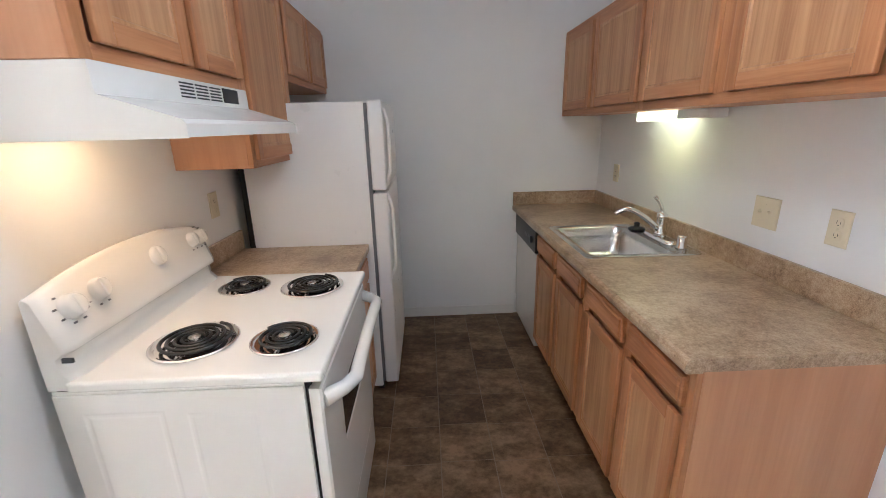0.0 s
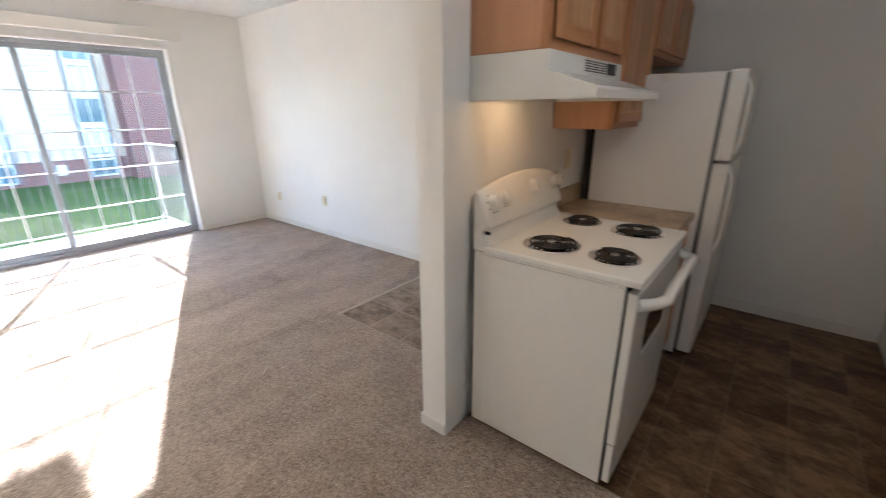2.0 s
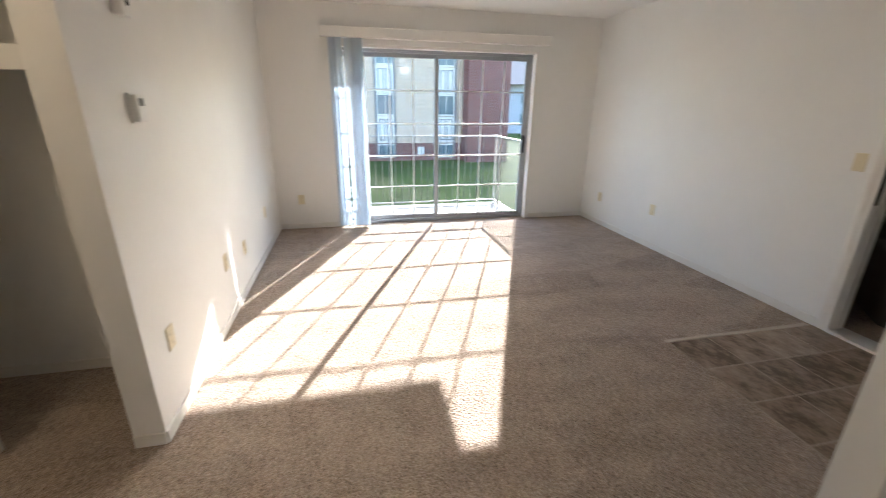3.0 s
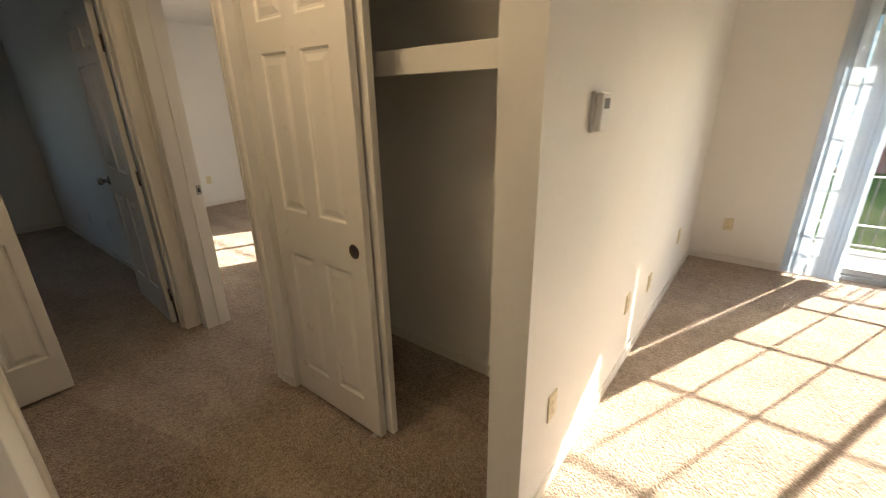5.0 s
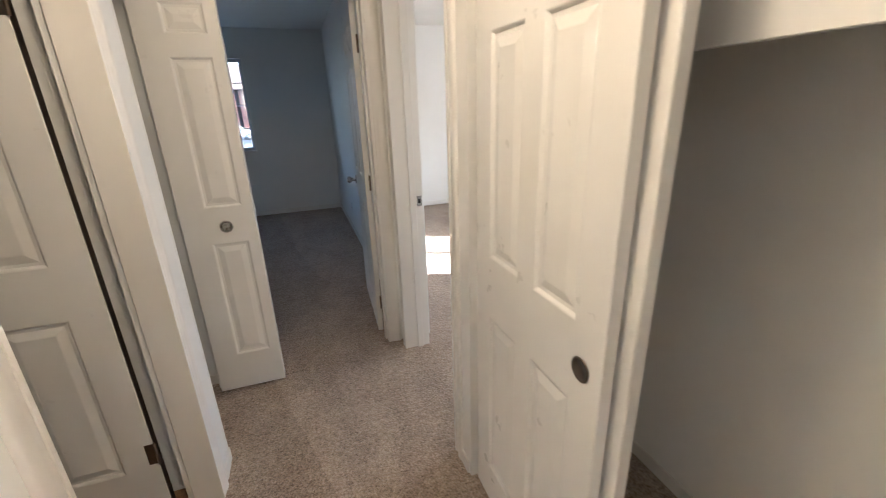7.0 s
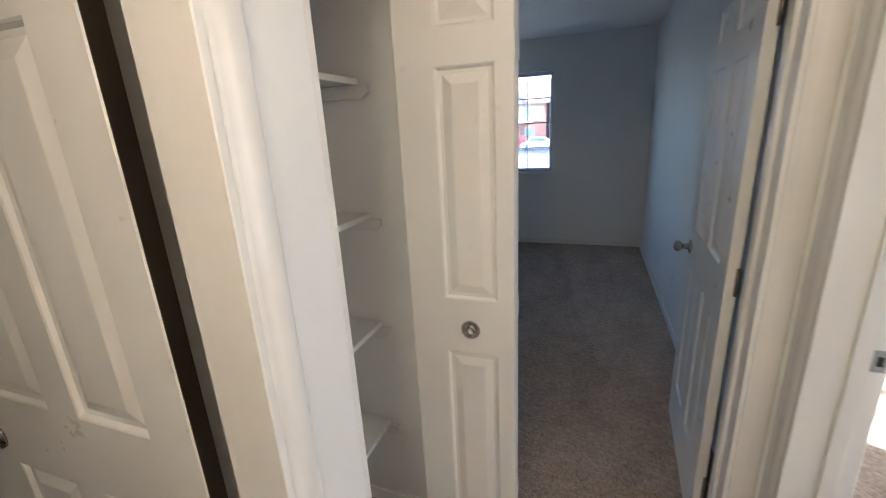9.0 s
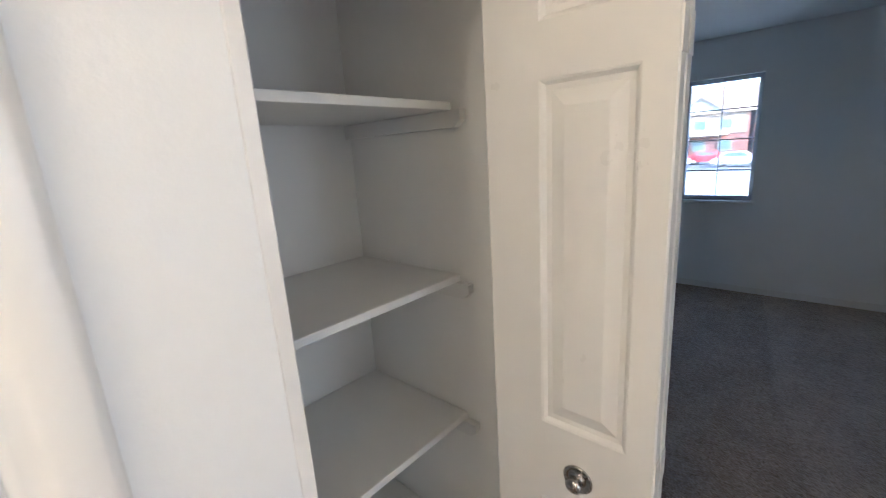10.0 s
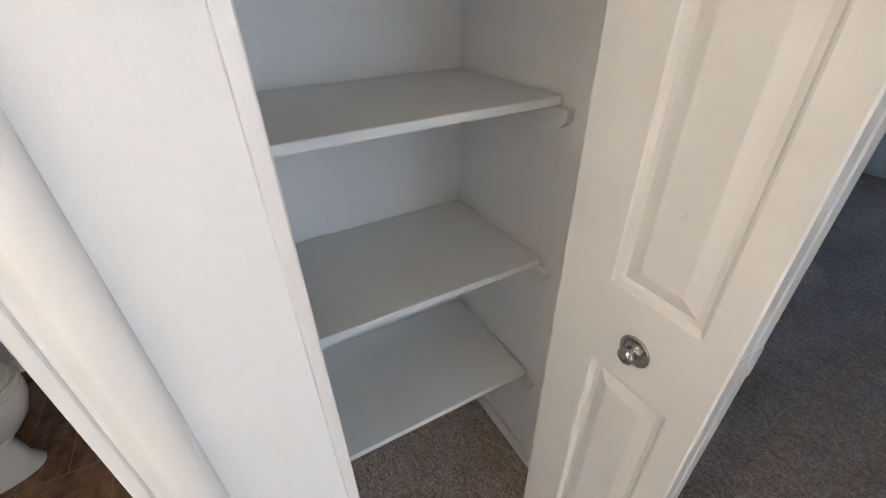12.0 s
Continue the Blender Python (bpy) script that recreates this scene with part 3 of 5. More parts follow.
for ya, yb, rows, lab in ((1.305, 2.066, ((1.330, 1.648), (1.692, 2.036)), "oak base cabinet with two drawers and an end panel"), (2.068, 2.890, ((2.100, 2.455), (2.504, 2.863)), "oak sink base cabinet with two doors")):
    cabinet("base_cabinet", lab, -1, 1.65, 1.050, ya, yb, 0.0, 0.875,
            [f for p0, p1 in rows for f in (("drawer", p0, p1, 0.735, 0.834, True), ("door", p0, p1, 0.122, 0.705, False))], "oak kitchen cabinets", True)
cabinet("base_cabinet", "narrow oak base cabinet between range and refrigerator", 1, WX, 0.0, 2.060, 2.505, 0.0, 0.875,
        [("drawer", 2.085, 2.48, 0.728, 0.846, True), ("door", 2.085, 2.48, 0.122, 0.705, False)], "oak kitchen cabinets", True)

# countertops
ct = thing("countertop", "tan mottled laminate countertop with a low backsplash", "countertop")
bm = bmesh.new()
XS, YS = (1.05, 1.105, 1.575, 1.65), (1.285, 2.165, 2.715, 3.498)
grid = {(i, j, z): bm.verts.new((XS[i], YS[j], z)) for i in range(4) for j in range(4) for z in (0.876, 0.914)}
for i in range(3):
    for j in range(3):
        if (i, j) != (1, 1):
            for z in (0.876, 0.914):
                bm.faces.new([grid[q] for q in ((i, j, z), (i + 1, j, z), (i + 1, j + 1, z), (i, j + 1, z))])
for e in [e for e in bm.edges if len(e.link_faces) == 1 and e.verts[0].co.z > 0.9]:
    p, q = e.verts
    lower = {(round(v.co.x, 3), round(v.co.y, 3)): v for v in bm.verts if v.co.z < 0.9}
    bm.faces.new((p, q, lower[(round(q.co.x, 3), round(q.co.y, 3))], lower[(round(p.co.x, 3), round(p.co.y, 3))]))
bmesh.ops.recalc_face_normals(bm, faces=bm.faces)
part("top", bm, LAM, ct)
bm = bmesh.new()
prism(bm, [(1.050, 0.872), (1.006, 0.872), (1.001, 0.880), (1.000, 0.896), (1.004, 0.908), (1.014, 0.914), (1.050, 0.914)], 1.285, 3.498, "y")
part("front_edge", bm, LAM, ct)
part("backsplash", boxes((1.628, 1.285, 0.914, 1.649, 3.476, 1.012), bev=0.004, seg=2), LAM, ct)
part("backsplash", boxes((1.003, 3.477, 0.914, 1.649, 3.498, 1.012), bev=0.004, seg=2), LAM, ct)
ct2 = thing("countertop", "small tan laminate countertop between range and refrigerator", "countertop")
part("top", boxes((WX + 0.002, 2.060, 0.876, 0.028, 2.507, 0.914), bev=0.006, seg=3), LAM, ct2)
part("backsplash", boxes((WX + 0.002, 2.062, 0.915, WX + 0.022, 2.505, 1.015), bev=0.004, seg=2), LAM, ct2)


def rounded(cx, cy, hx, hy, r, z, n=6):
    pts = []
    for sx, sy, a in ((1, 1, 0), (-1, 1, 90), (-1, -1, 180), (1, -1, 270)):
        for i in range(n + 1):
            q = radians(a + 90 * i / n)
            pts.append((cx + sx * (hx - r) + r * math.cos(q), cy + sy * (hy - r) + r * math.sin(q), z))
    return pts


def loft(bm, rings, cap=True):
    vs = [[bm.verts.new(p) for p in r] for r in rings]
    n = len(vs[0])
    for a, b in zip(vs, vs[1:]):
        for i in range(n):
            f = bm.faces.new((a[i], a[(i + 1) % n], b[(i + 1) % n], b[i]))
            f.smooth = True
    if cap:
        bm.faces.new(vs[-1])
    return bm


sink = thing("kitchen_sink", "brushed stainless steel single-bowl drop-in sink", "sink")
bm = bmesh.new()
cx, cy = 1.305, 2.44
loft(bm, [rounded(1.335, cy, 0.275, 0.315, 0.03, 0.9145), rounded(1.335, cy, 0.272, 0.312, 0.03, 0.919), rounded(1.335, cy, 0.262, 0.302, 0.028, 0.919), rounded(1.29, cy, 0.202, 0.275, 0.06, 0.917),
          rounded(1.29, cy, 0.195, 0.268, 0.058, 0.911), rounded(1.29, cy, 0.186, 0.258, 0.055, 0.86), rounded(1.29, cy, 0.178, 0.250, 0.06, 0.775), rounded(1.29, cy, 0.155, 0.225, 0.06, 0.752), rounded(1.29, cy, 0.05, 0.06, 0.03, 0.746)])
part("bowl", bm, STEEL, sink)
part("drain", lathe(bmesh.new(), [(0.045, 0.7465), (0.042, 0.750), (0.034, 0.749), (0.030, 0.742), (0, 0.742)], 24, pose(1.29, cy, 0)), CHROME, sink, "round chrome drain")
fa = thing("faucet", "chrome single-lever kitchen faucet", "faucet")
part("base_plate", loft(bmesh.new(), [rounded(1.545, 2.40, 0.030, 0.125, 0.029, 0.919), rounded(1.545, 2.40, 0.029, 0.124, 0.028, 0.930), rounded(1.545, 2.40, 0.022, 0.115, 0.021, 0.936)]), CHROME, fa)
part("body", lathe(bmesh.new(), [(0.030, 0.935), (0.028, 0.955), (0.022, 0.965), (0.022, 1.025), (0.026, 1.032), (0.025, 1.05), (0.014, 1.062), (0, 1.064)], 24, pose(1.545, 2.40, 0)), CHROME, fa)
pts = [(1.545 - 0.015 - 0.21 * u, 2.40 + 0.045 * u, 0.975 + 0.105 * math.sin(math.pi * min(1, u * 0.93) * 0.62) * 1.0 - 0.035 * max(0, u - 0.72) * 3) for u in [i / 14 for i in range(15)]]
part("spout", tube(bmesh.new(), pts, [0.016 - 0.005 * i / 14 for i in range(15)], 12), CHROME, fa)
part("lever", tube(bmesh.new(), [(1.545, 2.40, 1.055), (1.541, 2.402, 1.085), (1.525, 2.408, 1.118), (1.505, 2.415, 1.142)], [0.010, 0.009, 0.010, 0.011], 10), CHROME, fa)
ag = thing("air_gap", "short chrome dishwasher air gap cap", "air gap")
part("cap", lathe(bmesh.new(), [(0.026, 0.919), (0.026, 0.926), (0.022, 0.930), (0.022, 0.972), (0.018, 0.980), (0, 0.981)], 20, pose(1.555, 2.225, 0)), CHROME, ag)
sp2 = thing("sink_stopper", "black rubber sink stopper on the sink deck", "sink stopper")
part("disc", lathe(bmesh.new(), [(0.044, 0.920), (0.046, 0.928), (0.030, 0.936), (0.014, 0.938), (0.014, 0.952), (0.018, 0.958), (0.010, 0.963), (0, 0.964)], 20, pose(1.525, 2.60, 0)), BLACK, sp2)

# dishwasher
dw = thing("dishwasher", "white dishwasher with a black control panel", "dishwasher")
part("body", boxes((1.085, 2.895, 0.06, 1.64, 3.494, 0.874)), WHITEP, dw)
part("control_panel", boxes((1.030, 2.897, 0.700, 1.084, 3.492, 0.868), bev=0.006, seg=2), BLACK, dw, "black control panel")
part("door_panel", boxes((1.042, 2.897, 0.185, 1.084, 3.492, 0.696), bev=0.004, seg=2), ENAMEL, dw)
part("lower_panel", boxes((1.048, 2.897, 0.030, 1.084, 3.492, 0.178), bev=0.004, seg=2), ENAMEL, dw)
part("dial", lathe(bmesh.new(), [(0.026, 0), (0.024, 0.014), (0, 0.015)], 20, pose(1.030, 2.99, 0.775, 0, -90, 0)), BLACK, dw)
for k in range(3):
    part("button", boxes((1.0265, 3.06 + 0.04 * k, 0.765, 1.030, 3.09 + 0.04 * k, 0.785), bev=0.001), PRINT, dw)

# refrigerator
fr = thing("refrigerator", "white top-freezer refrigerator with long handles", "refrigerator")
part("body", boxes((-0.572, 2.516, 0.03, 0.048, 3.276, 1.632), bev=0.004, seg=2), FRIDGE, fr)
part("back_panel", boxes((-0.600, 2.518, 0.03, -0.5725, 3.274, 1.628)), BLACK, fr, "black back panel")
part("gasket", boxes((0.048, 2.524, 0.06, 0.066, 3.268, 1.626)), PRINT, fr, "grey door gasket")
for z0, z1, nm in ((1.196, 1.639, "freezer_door"), (0.055, 1.182, "door")):
    dr = part(nm, boxes((0.066, 2.512, z0, 0.140, 3.280, z1), bev=0.010, seg=3), FRIDGE, fr)
    h0, h1 = (1.235, 1.60) if nm == "freezer_door" else (0.70, 1.165)
    bm = bmesh.new()
    n = 12
    tube(bm, [(0.138 + 0.024 * min(1, math.sin(math.pi * i / n) * 2.2), 2.556, h0 + (h1 - h0) * i / n) for i in range(n + 1)], 0.010, 10)
    for v in bm.verts:
        v.co.y = 2.556 + (v.co.y - 2.556) * 1.5
    part("handle", bm, FRIDGE, dr, "long white bowed handle")
part("hinge_cap", boxes((0.05, 3.20, 1.640, 0.12, 3.265, 1.655), bev=0.004), FRIDGE, fr)
part("badge", boxes((0.140, 2.61, 1.565, 0.1415, 2.66, 1.588)), PRINT, fr, "small grey badge")
part("kick_grille", boxes((0.02, 2.53, 0.0, 0.05, 3.26, 0.052)), DARK, fr, "dark kick grille")
part("foot", boxes((-0.55, 2.55, 0.0, -0.50, 2.60, 0.03)), DARK, fr)
part("foot", boxes((-0.55, 3.20, 0.0, -0.50, 3.25, 0.03)), DARK, fr)

# range
rg = thing("electric_range", "white freestanding electric range with four coil burners", "stove")
part("body", boxes((-0.60, 1.296, 0.03, 0.019, 2.050, 0.893)), ENAMEL, rg)
# Dark filler in place of the shade behind the oven door's edge
part("gap", boxes((0.0195, 1.301, 0.04, 0.0275, 2.045, 0.885)), DARK, rg)
for y, rz in ((1.2955, 0), (2.0505, 180)):
    m = pose(-0.598 if rz == 0 else 0.018, y, 0.032, 0, 0, rz)
    part("side_panel", moved(panel_slab(bmesh.new(), 0.616, 0.853, 0.006, [(0.06, 0.03, 0.262, 0.80), (0.315, 0.03, 0.50, 0.79)], ((0.006, 0.0009), (0.012, 0.0009), (0.018, 0.0002)), False, 0.0006), m @ pose(0, -0.006, 0)), ENAMEL, rg)
part("cooktop", boxes((-0.560, 1.288, 0.893, 0.070, 2.056, 0.922), bev=0.009, seg=3), ENAMEL, rg)
# Dark filler in place of the shade in the seam under the cooktop
part("gap", boxes((-0.592, 1.300, 0.880, 0.036, 2.046, 0.8935)), DARK, rg)
for x, y, r in ((-0.337, 1.475, 0.118), (-0.078, 1.468, 0.096), (-0.373, 1.905, 0.094), (-0.108, 1.885, 0.116)):
    bn = part("drip_pan", lathe(bmesh.new(), [(r, 0.9215), (r * 1.0, 0.9265), (r * 0.95, 0.9275), (r * 0.86, 0.921), (r * 0.60, 0.9185), (0.02, 0.9185), (0, 0.9185)], 40, pose(x, y, 0.0025)), CHROME, rg, "chrome drip pan")
    turns = 4.2 if r > 0.1 else 3.4
    n = int(turns * 26)
    r0, r1 = 0.022, r * 0.84
    pts = [(x + (r0 + (r1 - r0) * i / n) * math.cos(2 * math.pi * turns * i / n), y + (r0 + (r1 - r0) * i / n) * math.sin(2 * math.pi * turns * i / n), 0.937) for i in range(n + 1)]
    bm = bmesh.new()
    tube(bm, pts, 0.0054, 8)
    part("coil", bm, COIL, bn, "black coiled heating element")
    bm = bmesh.new()
    for a in (30, 150, 270):
        q = radians(a)
        tube(bm, [(x, y, 0.929), (x + r * 0.88 * math.cos(q), y + r * 0.88 * math.sin(q), 0.929)], 0.0028, 6)
    part("coil_support", bm, NICKEL, bn)
    part("medallion", lathe(bmesh.new(), [(0.017, 0.934), (0.017, 0.942), (0, 0.9425)], 20, pose(x, y, 0)), NICKEL, bn)


def backguard():
    bm = bmesh.new()
    rings = []
    n = 22
    for i in range(n + 1):
        u = i / n
        y = 1.300 + 0.752 * u
        e = min(u, 1 - u) * 0.764
        k = 1.0 if e > 0.03 else math.sqrt(max(0.0, 1 - ((0.03 - e) / 0.03) ** 2)) * 0.35 + 0.65
        top = 1.140 + 0.048 * (1 - (2 * u - 1) ** 2)
        f = lambda x: -0.628 + (x + 0.628) * (0.55 + 0.45 * k)
        rings.append([(-0.612, y, 0.895), (-0.612, y, top - 0.012), (-0.606, y, top), (f(-0.598), y, top), (f(-0.582), y, top - 0.010), (f(-0.540), y, 1.010), (f(-0.536), y, 0.997), (f(-0.548), y, 0.988),
                      (f(-0.562), y, 0.980), (f(-0.560), y, 0.945), (f(-0.535), y, 0.922), (f(-0.535), y, 0.895)])
    vs = [[bm.verts.new(p) for p in r] for r in rings]
    m = len(vs[0])
    for a, b in zip(vs, vs[1:]):
        for j in range(m):
            bm.faces.new((a[j], b[j], b[(j + 1) % m], a[(j + 1) % m])).smooth = True
    bm.faces.new(vs[0])
    bm.faces.new(list(reversed(vs[-1])))
    bmesh.ops.recalc_face_normals(bm, faces=bm.faces)
    return bm


# Small black box drawn for the notch low on the backguard's near end
part("black_notch", boxes((-0.556, 1.2995, 0.972, -0.530, 1.306, 0.984)), BLACK, rg)
bg = part("backguard", backguard(), ENAMEL, rg)
for y, z, r in ((1.378, 1.090, 0.031), (1.470, 1.099, 0.031), (1.735, 1.110, 0.034), (1.950, 1.108, 0.028), (2.010, 1.106, 0.028)):
    tilt = math.degrees(math.atan2(0.042, 0.12))
    x = -0.540 - 0.042 * (z - 1.01) / 0.12 + 0.001
    m = pose(x, y, z, 0, 90 - tilt, 0)
    kb = part("knob", lathe(bmesh.new(), [(r + 0.004, 0), (r + 0.004, 0.003), (r, 0.005), (r * 0.93, 0.022), (r * 0.75, 0.026), (0, 0.027)], 28, m), ENAMEL, bg, "round white control knob")
    part("grip", moved(boxes((-r * 0.85, -0.006, 0.024, r * 0.85, 0.006, 0.031), bev=0.002), m), ENAMEL, kb)
    bm = bmesh.new()
    for a in range(0, 360, 40):
        q = radians(a + 20)
        box(bm, (r + 0.013) * math.cos(q) - 0.0025, (r + 0.013) * math.sin(q) - 0.0045, -0.002, (r + 0.013) * math.cos(q) + 0.0025, (r + 0.013) * math.sin(q) + 0.0045, 0.0032)
    part("dial_marks", moved(bm, m), PRINT, bg)
for y in (1.615, 1.81):
    x = -0.540 - 0.042 * (1.088 - 1.01) / 0.12
    part("indicator", lathe(bmesh.new(), [(0.005, 0), (0.004, 0.003), (0, 0.003)], 12, pose(x + 0.001, y, 1.088, 0, 90 - 19, 0)), BLACK, bg)
    part("print_bar", boxes((x - 0.004, y - 0.050, 1.0865, x + 0.0028, y - 0.018, 1.0915)), PRINT, bg)
dr = part("oven_door", moved(panel_slab(bmesh.new(), 0.748, 0.632, 0.032, [(0.20, 0.300, 0.560, 0.475)], ((0.008, 0.005),), False, 0.006), pose(0.060, 1.298, 0.238, 0, 0, 90)), ENAMEL, rg)
part("window", boxes((0.0560, 1.508, 0.548, 0.0572, 1.848, 0.703)), OVENGLASS, dr, "dark glass oven window")
bm = bmesh.new()
n = 16
tube(bm, [(0.056 + 0.072 * min(1.0, math.sin(math.pi * i / n) * 3.0) ** 0.8, 1.322 + 0.70 * i / n, 0.822 + 0.018 * math.sin(math.pi * i / n)) for i in range(n + 1)], [0.021 if 0 < i < n else 0.024 for i in range(n + 1)], 12)
part("handle", bm, ENAMEL, dr, "thick white bowed oven handle")
part("drawer", boxes((0.028, 1.298, 0.045, 0.056, 2.046, 0.228), bev=0.006, seg=2), ENAMEL, rg)
for x in (-0.55, -0.02):
    for y in (1.33, 2.0):
        part("foot", boxes((x, y, 0, x + 0.03, y + 0.03, 0.03)), DARK, rg)

# range hood
hd = thing("range_hood", "white under-cabinet range hood with slotted vents", "range hood")
PROF = [(WX + 0.002, 1.652), (-0.324, 1.652), (-0.322, 1.586), (-0.160, 1.534), (-0.151, 1.524), (-0.151, 1.496), (-0.161, 1.496), (-0.161, 1.520), (-0.331, 1.574), (WX + 0.012, 1.574), (WX + 0.012, 1.496), (WX + 0.002, 1.496)]
part("shell", prism(bmesh.new(), PROF, 1.304, 2.064, "y"), ENAMEL, hd)
END = [(WX + 0.002, 1.6515), (-0.324, 1.6515), (-0.322, 1.586), (-0.160, 1.534), (-0.151, 1.524), (-0.151, 1.494), (WX + 0.002, 1.494)]
for y in (1.301, 2.0642):
    part("end_cap", prism(bmesh.new(), END, y, y + 0.003, "y"), ENAMEL, hd)
for k in range(3):
    for j in range(5):
        z = 1.640 - 0.0092 * j
        x = -0.3235 + 0.002 * (1.652 - z) / 0.066
        part("slot", boxes((x - 0.002, 1.622 + 0.083 * k, z - 0.0028, x + 0.0006, 1.694 + 0.083 * k, z + 0.0018)), BLACK, hd)
part("switch_plate", boxes((-0.327, 1.873, 1.599, -0.3205, 1.985, 1.645), bev=0.001), BLACK, hd, "black rocker switch plate")
part("filter", boxes((-0.60, 1.75, 1.550, -0.345, 2.04, 1.558)), ALU, hd)
part("lamp_lens", boxes((-0.52, 1.44, 1.540, -0.36, 1.60, 1.573), bev=0.004), glowing("hood_lens", (1.0, 0.62, 0.28), 0.2), hd, "glowing warm lamp lens")
# light strip under the wall cabinet
ul = thing("under_cabinet_light", "lit fluorescent light strip under the wall cabinet", "light fixture")
part("housing", boxes((1.535, 2.14, 1.514, 1.62, 2.37, 1.555), bev=0.004), WHITEP, ul)
part("diffuser", boxes((1.535, 2.372, 1.506, 1.62, 2.76, 1.555), bev=0.008, seg=2), glowing("strip_glow", (1.0, 0.93, 0.55), 0.055), ul, "glowing yellowish diffuser")


# ---- wall plates ----
def plate(name, label, category, m, w=0.072, h=0.116, style="outlet", material=None, group=""):
    """A cover plate on a wall: it lies in the local xz plane and faces -y."""
    mt = material or IVORY
    p = thing(name, label, category, m, group)
    part("cover", panel_slab(bmesh.new(), w, h, 0.006, [], (), False, 0.002), mt, p).matrix_basis = pose(-w / 2, -0.006, -h / 2)
    n = 2 if w > 0.1 else 1
    for k in range(n):
        x = 0 if n == 1 else (-0.023 + 0.046 * k)
        if style == "switch" or (style == "mixed" and k == 0):
            part("slot", boxes((x - 0.005, -0.0066, -0.012, x + 0.005, -0.0058, 0.012)), mt, p)
            part("toggle", boxes((x - 0.004, -0.018, 0.000, x + 0.004, -0.006, 0.010), bev=0.001), mt, p)
        else:
            for z in (-0.020, 0.020):
                f = part("socket", moved(loft(bmesh.new(), [rounded(0, 0, 0.0165, 0.0145, 0.010, 0), rounded(0, 0, 0.0165, 0.0145, 0.010, 0.002)]), pose(x, -0.006, z, 90, 0, 0)), mt, p)
                part("slots", boxes((x - 0.007, -0.0084, z - 0.004, x - 0.0055, -0.0079, z + 0.006), (x + 0.0055, -0.0084, z - 0.004, x + 0.007, -0.0079, z + 0.005), (x - 0.002, -0.0084, z - 0.010, x + 0.002, -0.0079, z - 0.007)), DARK, f)
    for z in ((0,) if style == "outlet" else (-0.030, 0.030)):
        part("screw", lathe(bmesh.new(), [(0.003, 0), (0.0025, 0.001), (0, 0.001)], 10, pose(0, -0.006, z, 90, 0, 0)), mt, p)
    return p


EASTW, WESTF, NORTHW, SOUTHF = -90, 90, 0, 180
plate("light_switch", "ivory double switch plate above the countertop", "light switch", pose(1.65, 1.884, 1.158, 0, 0, EASTW), 0.118, 0.118, "switch")
plate("wall_outlet", "ivory outlet plate above the countertop", "outlet", pose(1.65, 1.594, 1.165, 0, 0, EASTW))
plate("wall_outlet", "ivory outlet plate above the sink corner", "outlet", pose(1.65, 3.185, 1.172, 0, 0, EASTW))
plate("wall_outlet", "ivory outlet plate beside the refrigerator", "outlet", pose(WX, 2.302, 1.182, 0, 0, WESTF))
for x, z in ((-4.862, 0.363), (-3.851, 0.426)):
    plate("wall_outlet", "ivory outlet plate low on the living room wall", "outlet", pose(x, 2.825, z, 0, 0, NORTHW), group="living room outlets")
plate("light_switch", "ivory light switch beside the entry door", "light switch", pose(-2.062, 2.825, 1.175, 0, 0, NORTHW), style="switch")
for x, z in ((-1.972, 0.420), (-2.965, 0.434), (-3.500, 0.363), (-4.460, 0.424)):
    plate("wall_outlet", "ivory outlet plate low on the living room wall", "outlet", pose(x, -1.325, z, 0, 0, SOUTHF), group="living room outlets")
plate("wall_outlet", "ivory outlet plate low beside the sliding door", "outlet", pose(-5.295, -1.045, 0.368, 0, 0, WESTF), group="living room outlets")
for y, z in ((-5.929, 0.369), (-6.656, 0.344)):
    plate("wall_outlet", "white outlet plate low on the bedroom wall", "outlet", pose(-1.788, y, z, 0, 0, WESTF), material=WHITEP, group="bedroom outlets")
plate("wall_outlet", "dark outlet plate low under the bedroom window", "outlet", pose(0.259, -8.152, 0.40, 0, 0, SOUTHF), material=WHITEP, group="bedroom outlets")
plate("wall_outlet", "ivory outlet plate low on the sunny bedroom wall", "outlet", pose(-3.50, -7.62, 0.40, 0, 0, SOUTHF), group="bedroom outlets")
th = thing("thermostat", "white rectangular wall thermostat", "thermostat", pose(-2.112, -1.325, 1.466, 0, 0, 180))
part("base", boxes((-0.042, -0.012, -0.062, 0.042, 0, 0.062), bev=0.003), WHITEP, th)
part("cover", boxes((-0.038, -0.036, -0.056, 0.038, -0.012, 0.056), bev=0.005, seg=2), WHITEP, th)
part("display", boxes((-0.024, -0.037, 0.010, 0.024, -0.036, 0.040)), PRINT, th, "grey display")
ch = thing("motion_sensor", "white wall-mounted sensor with a dark lens", "sensor", pose(-2.150, -1.325, 1.875, 0, 0, 180))
part("body", boxes((-0.040, -0.045, -0.05, 0.040, 0, 0.05), bev=0.008, seg=2), WHITEP, ch)
part("lens", lathe(bmesh.new(), [(0.012, 0), (0.009, 0.006), (0, 0.008)], 16, pose(0, -0.045, 0.0, 90, 0, 0)), BLACK, ch)

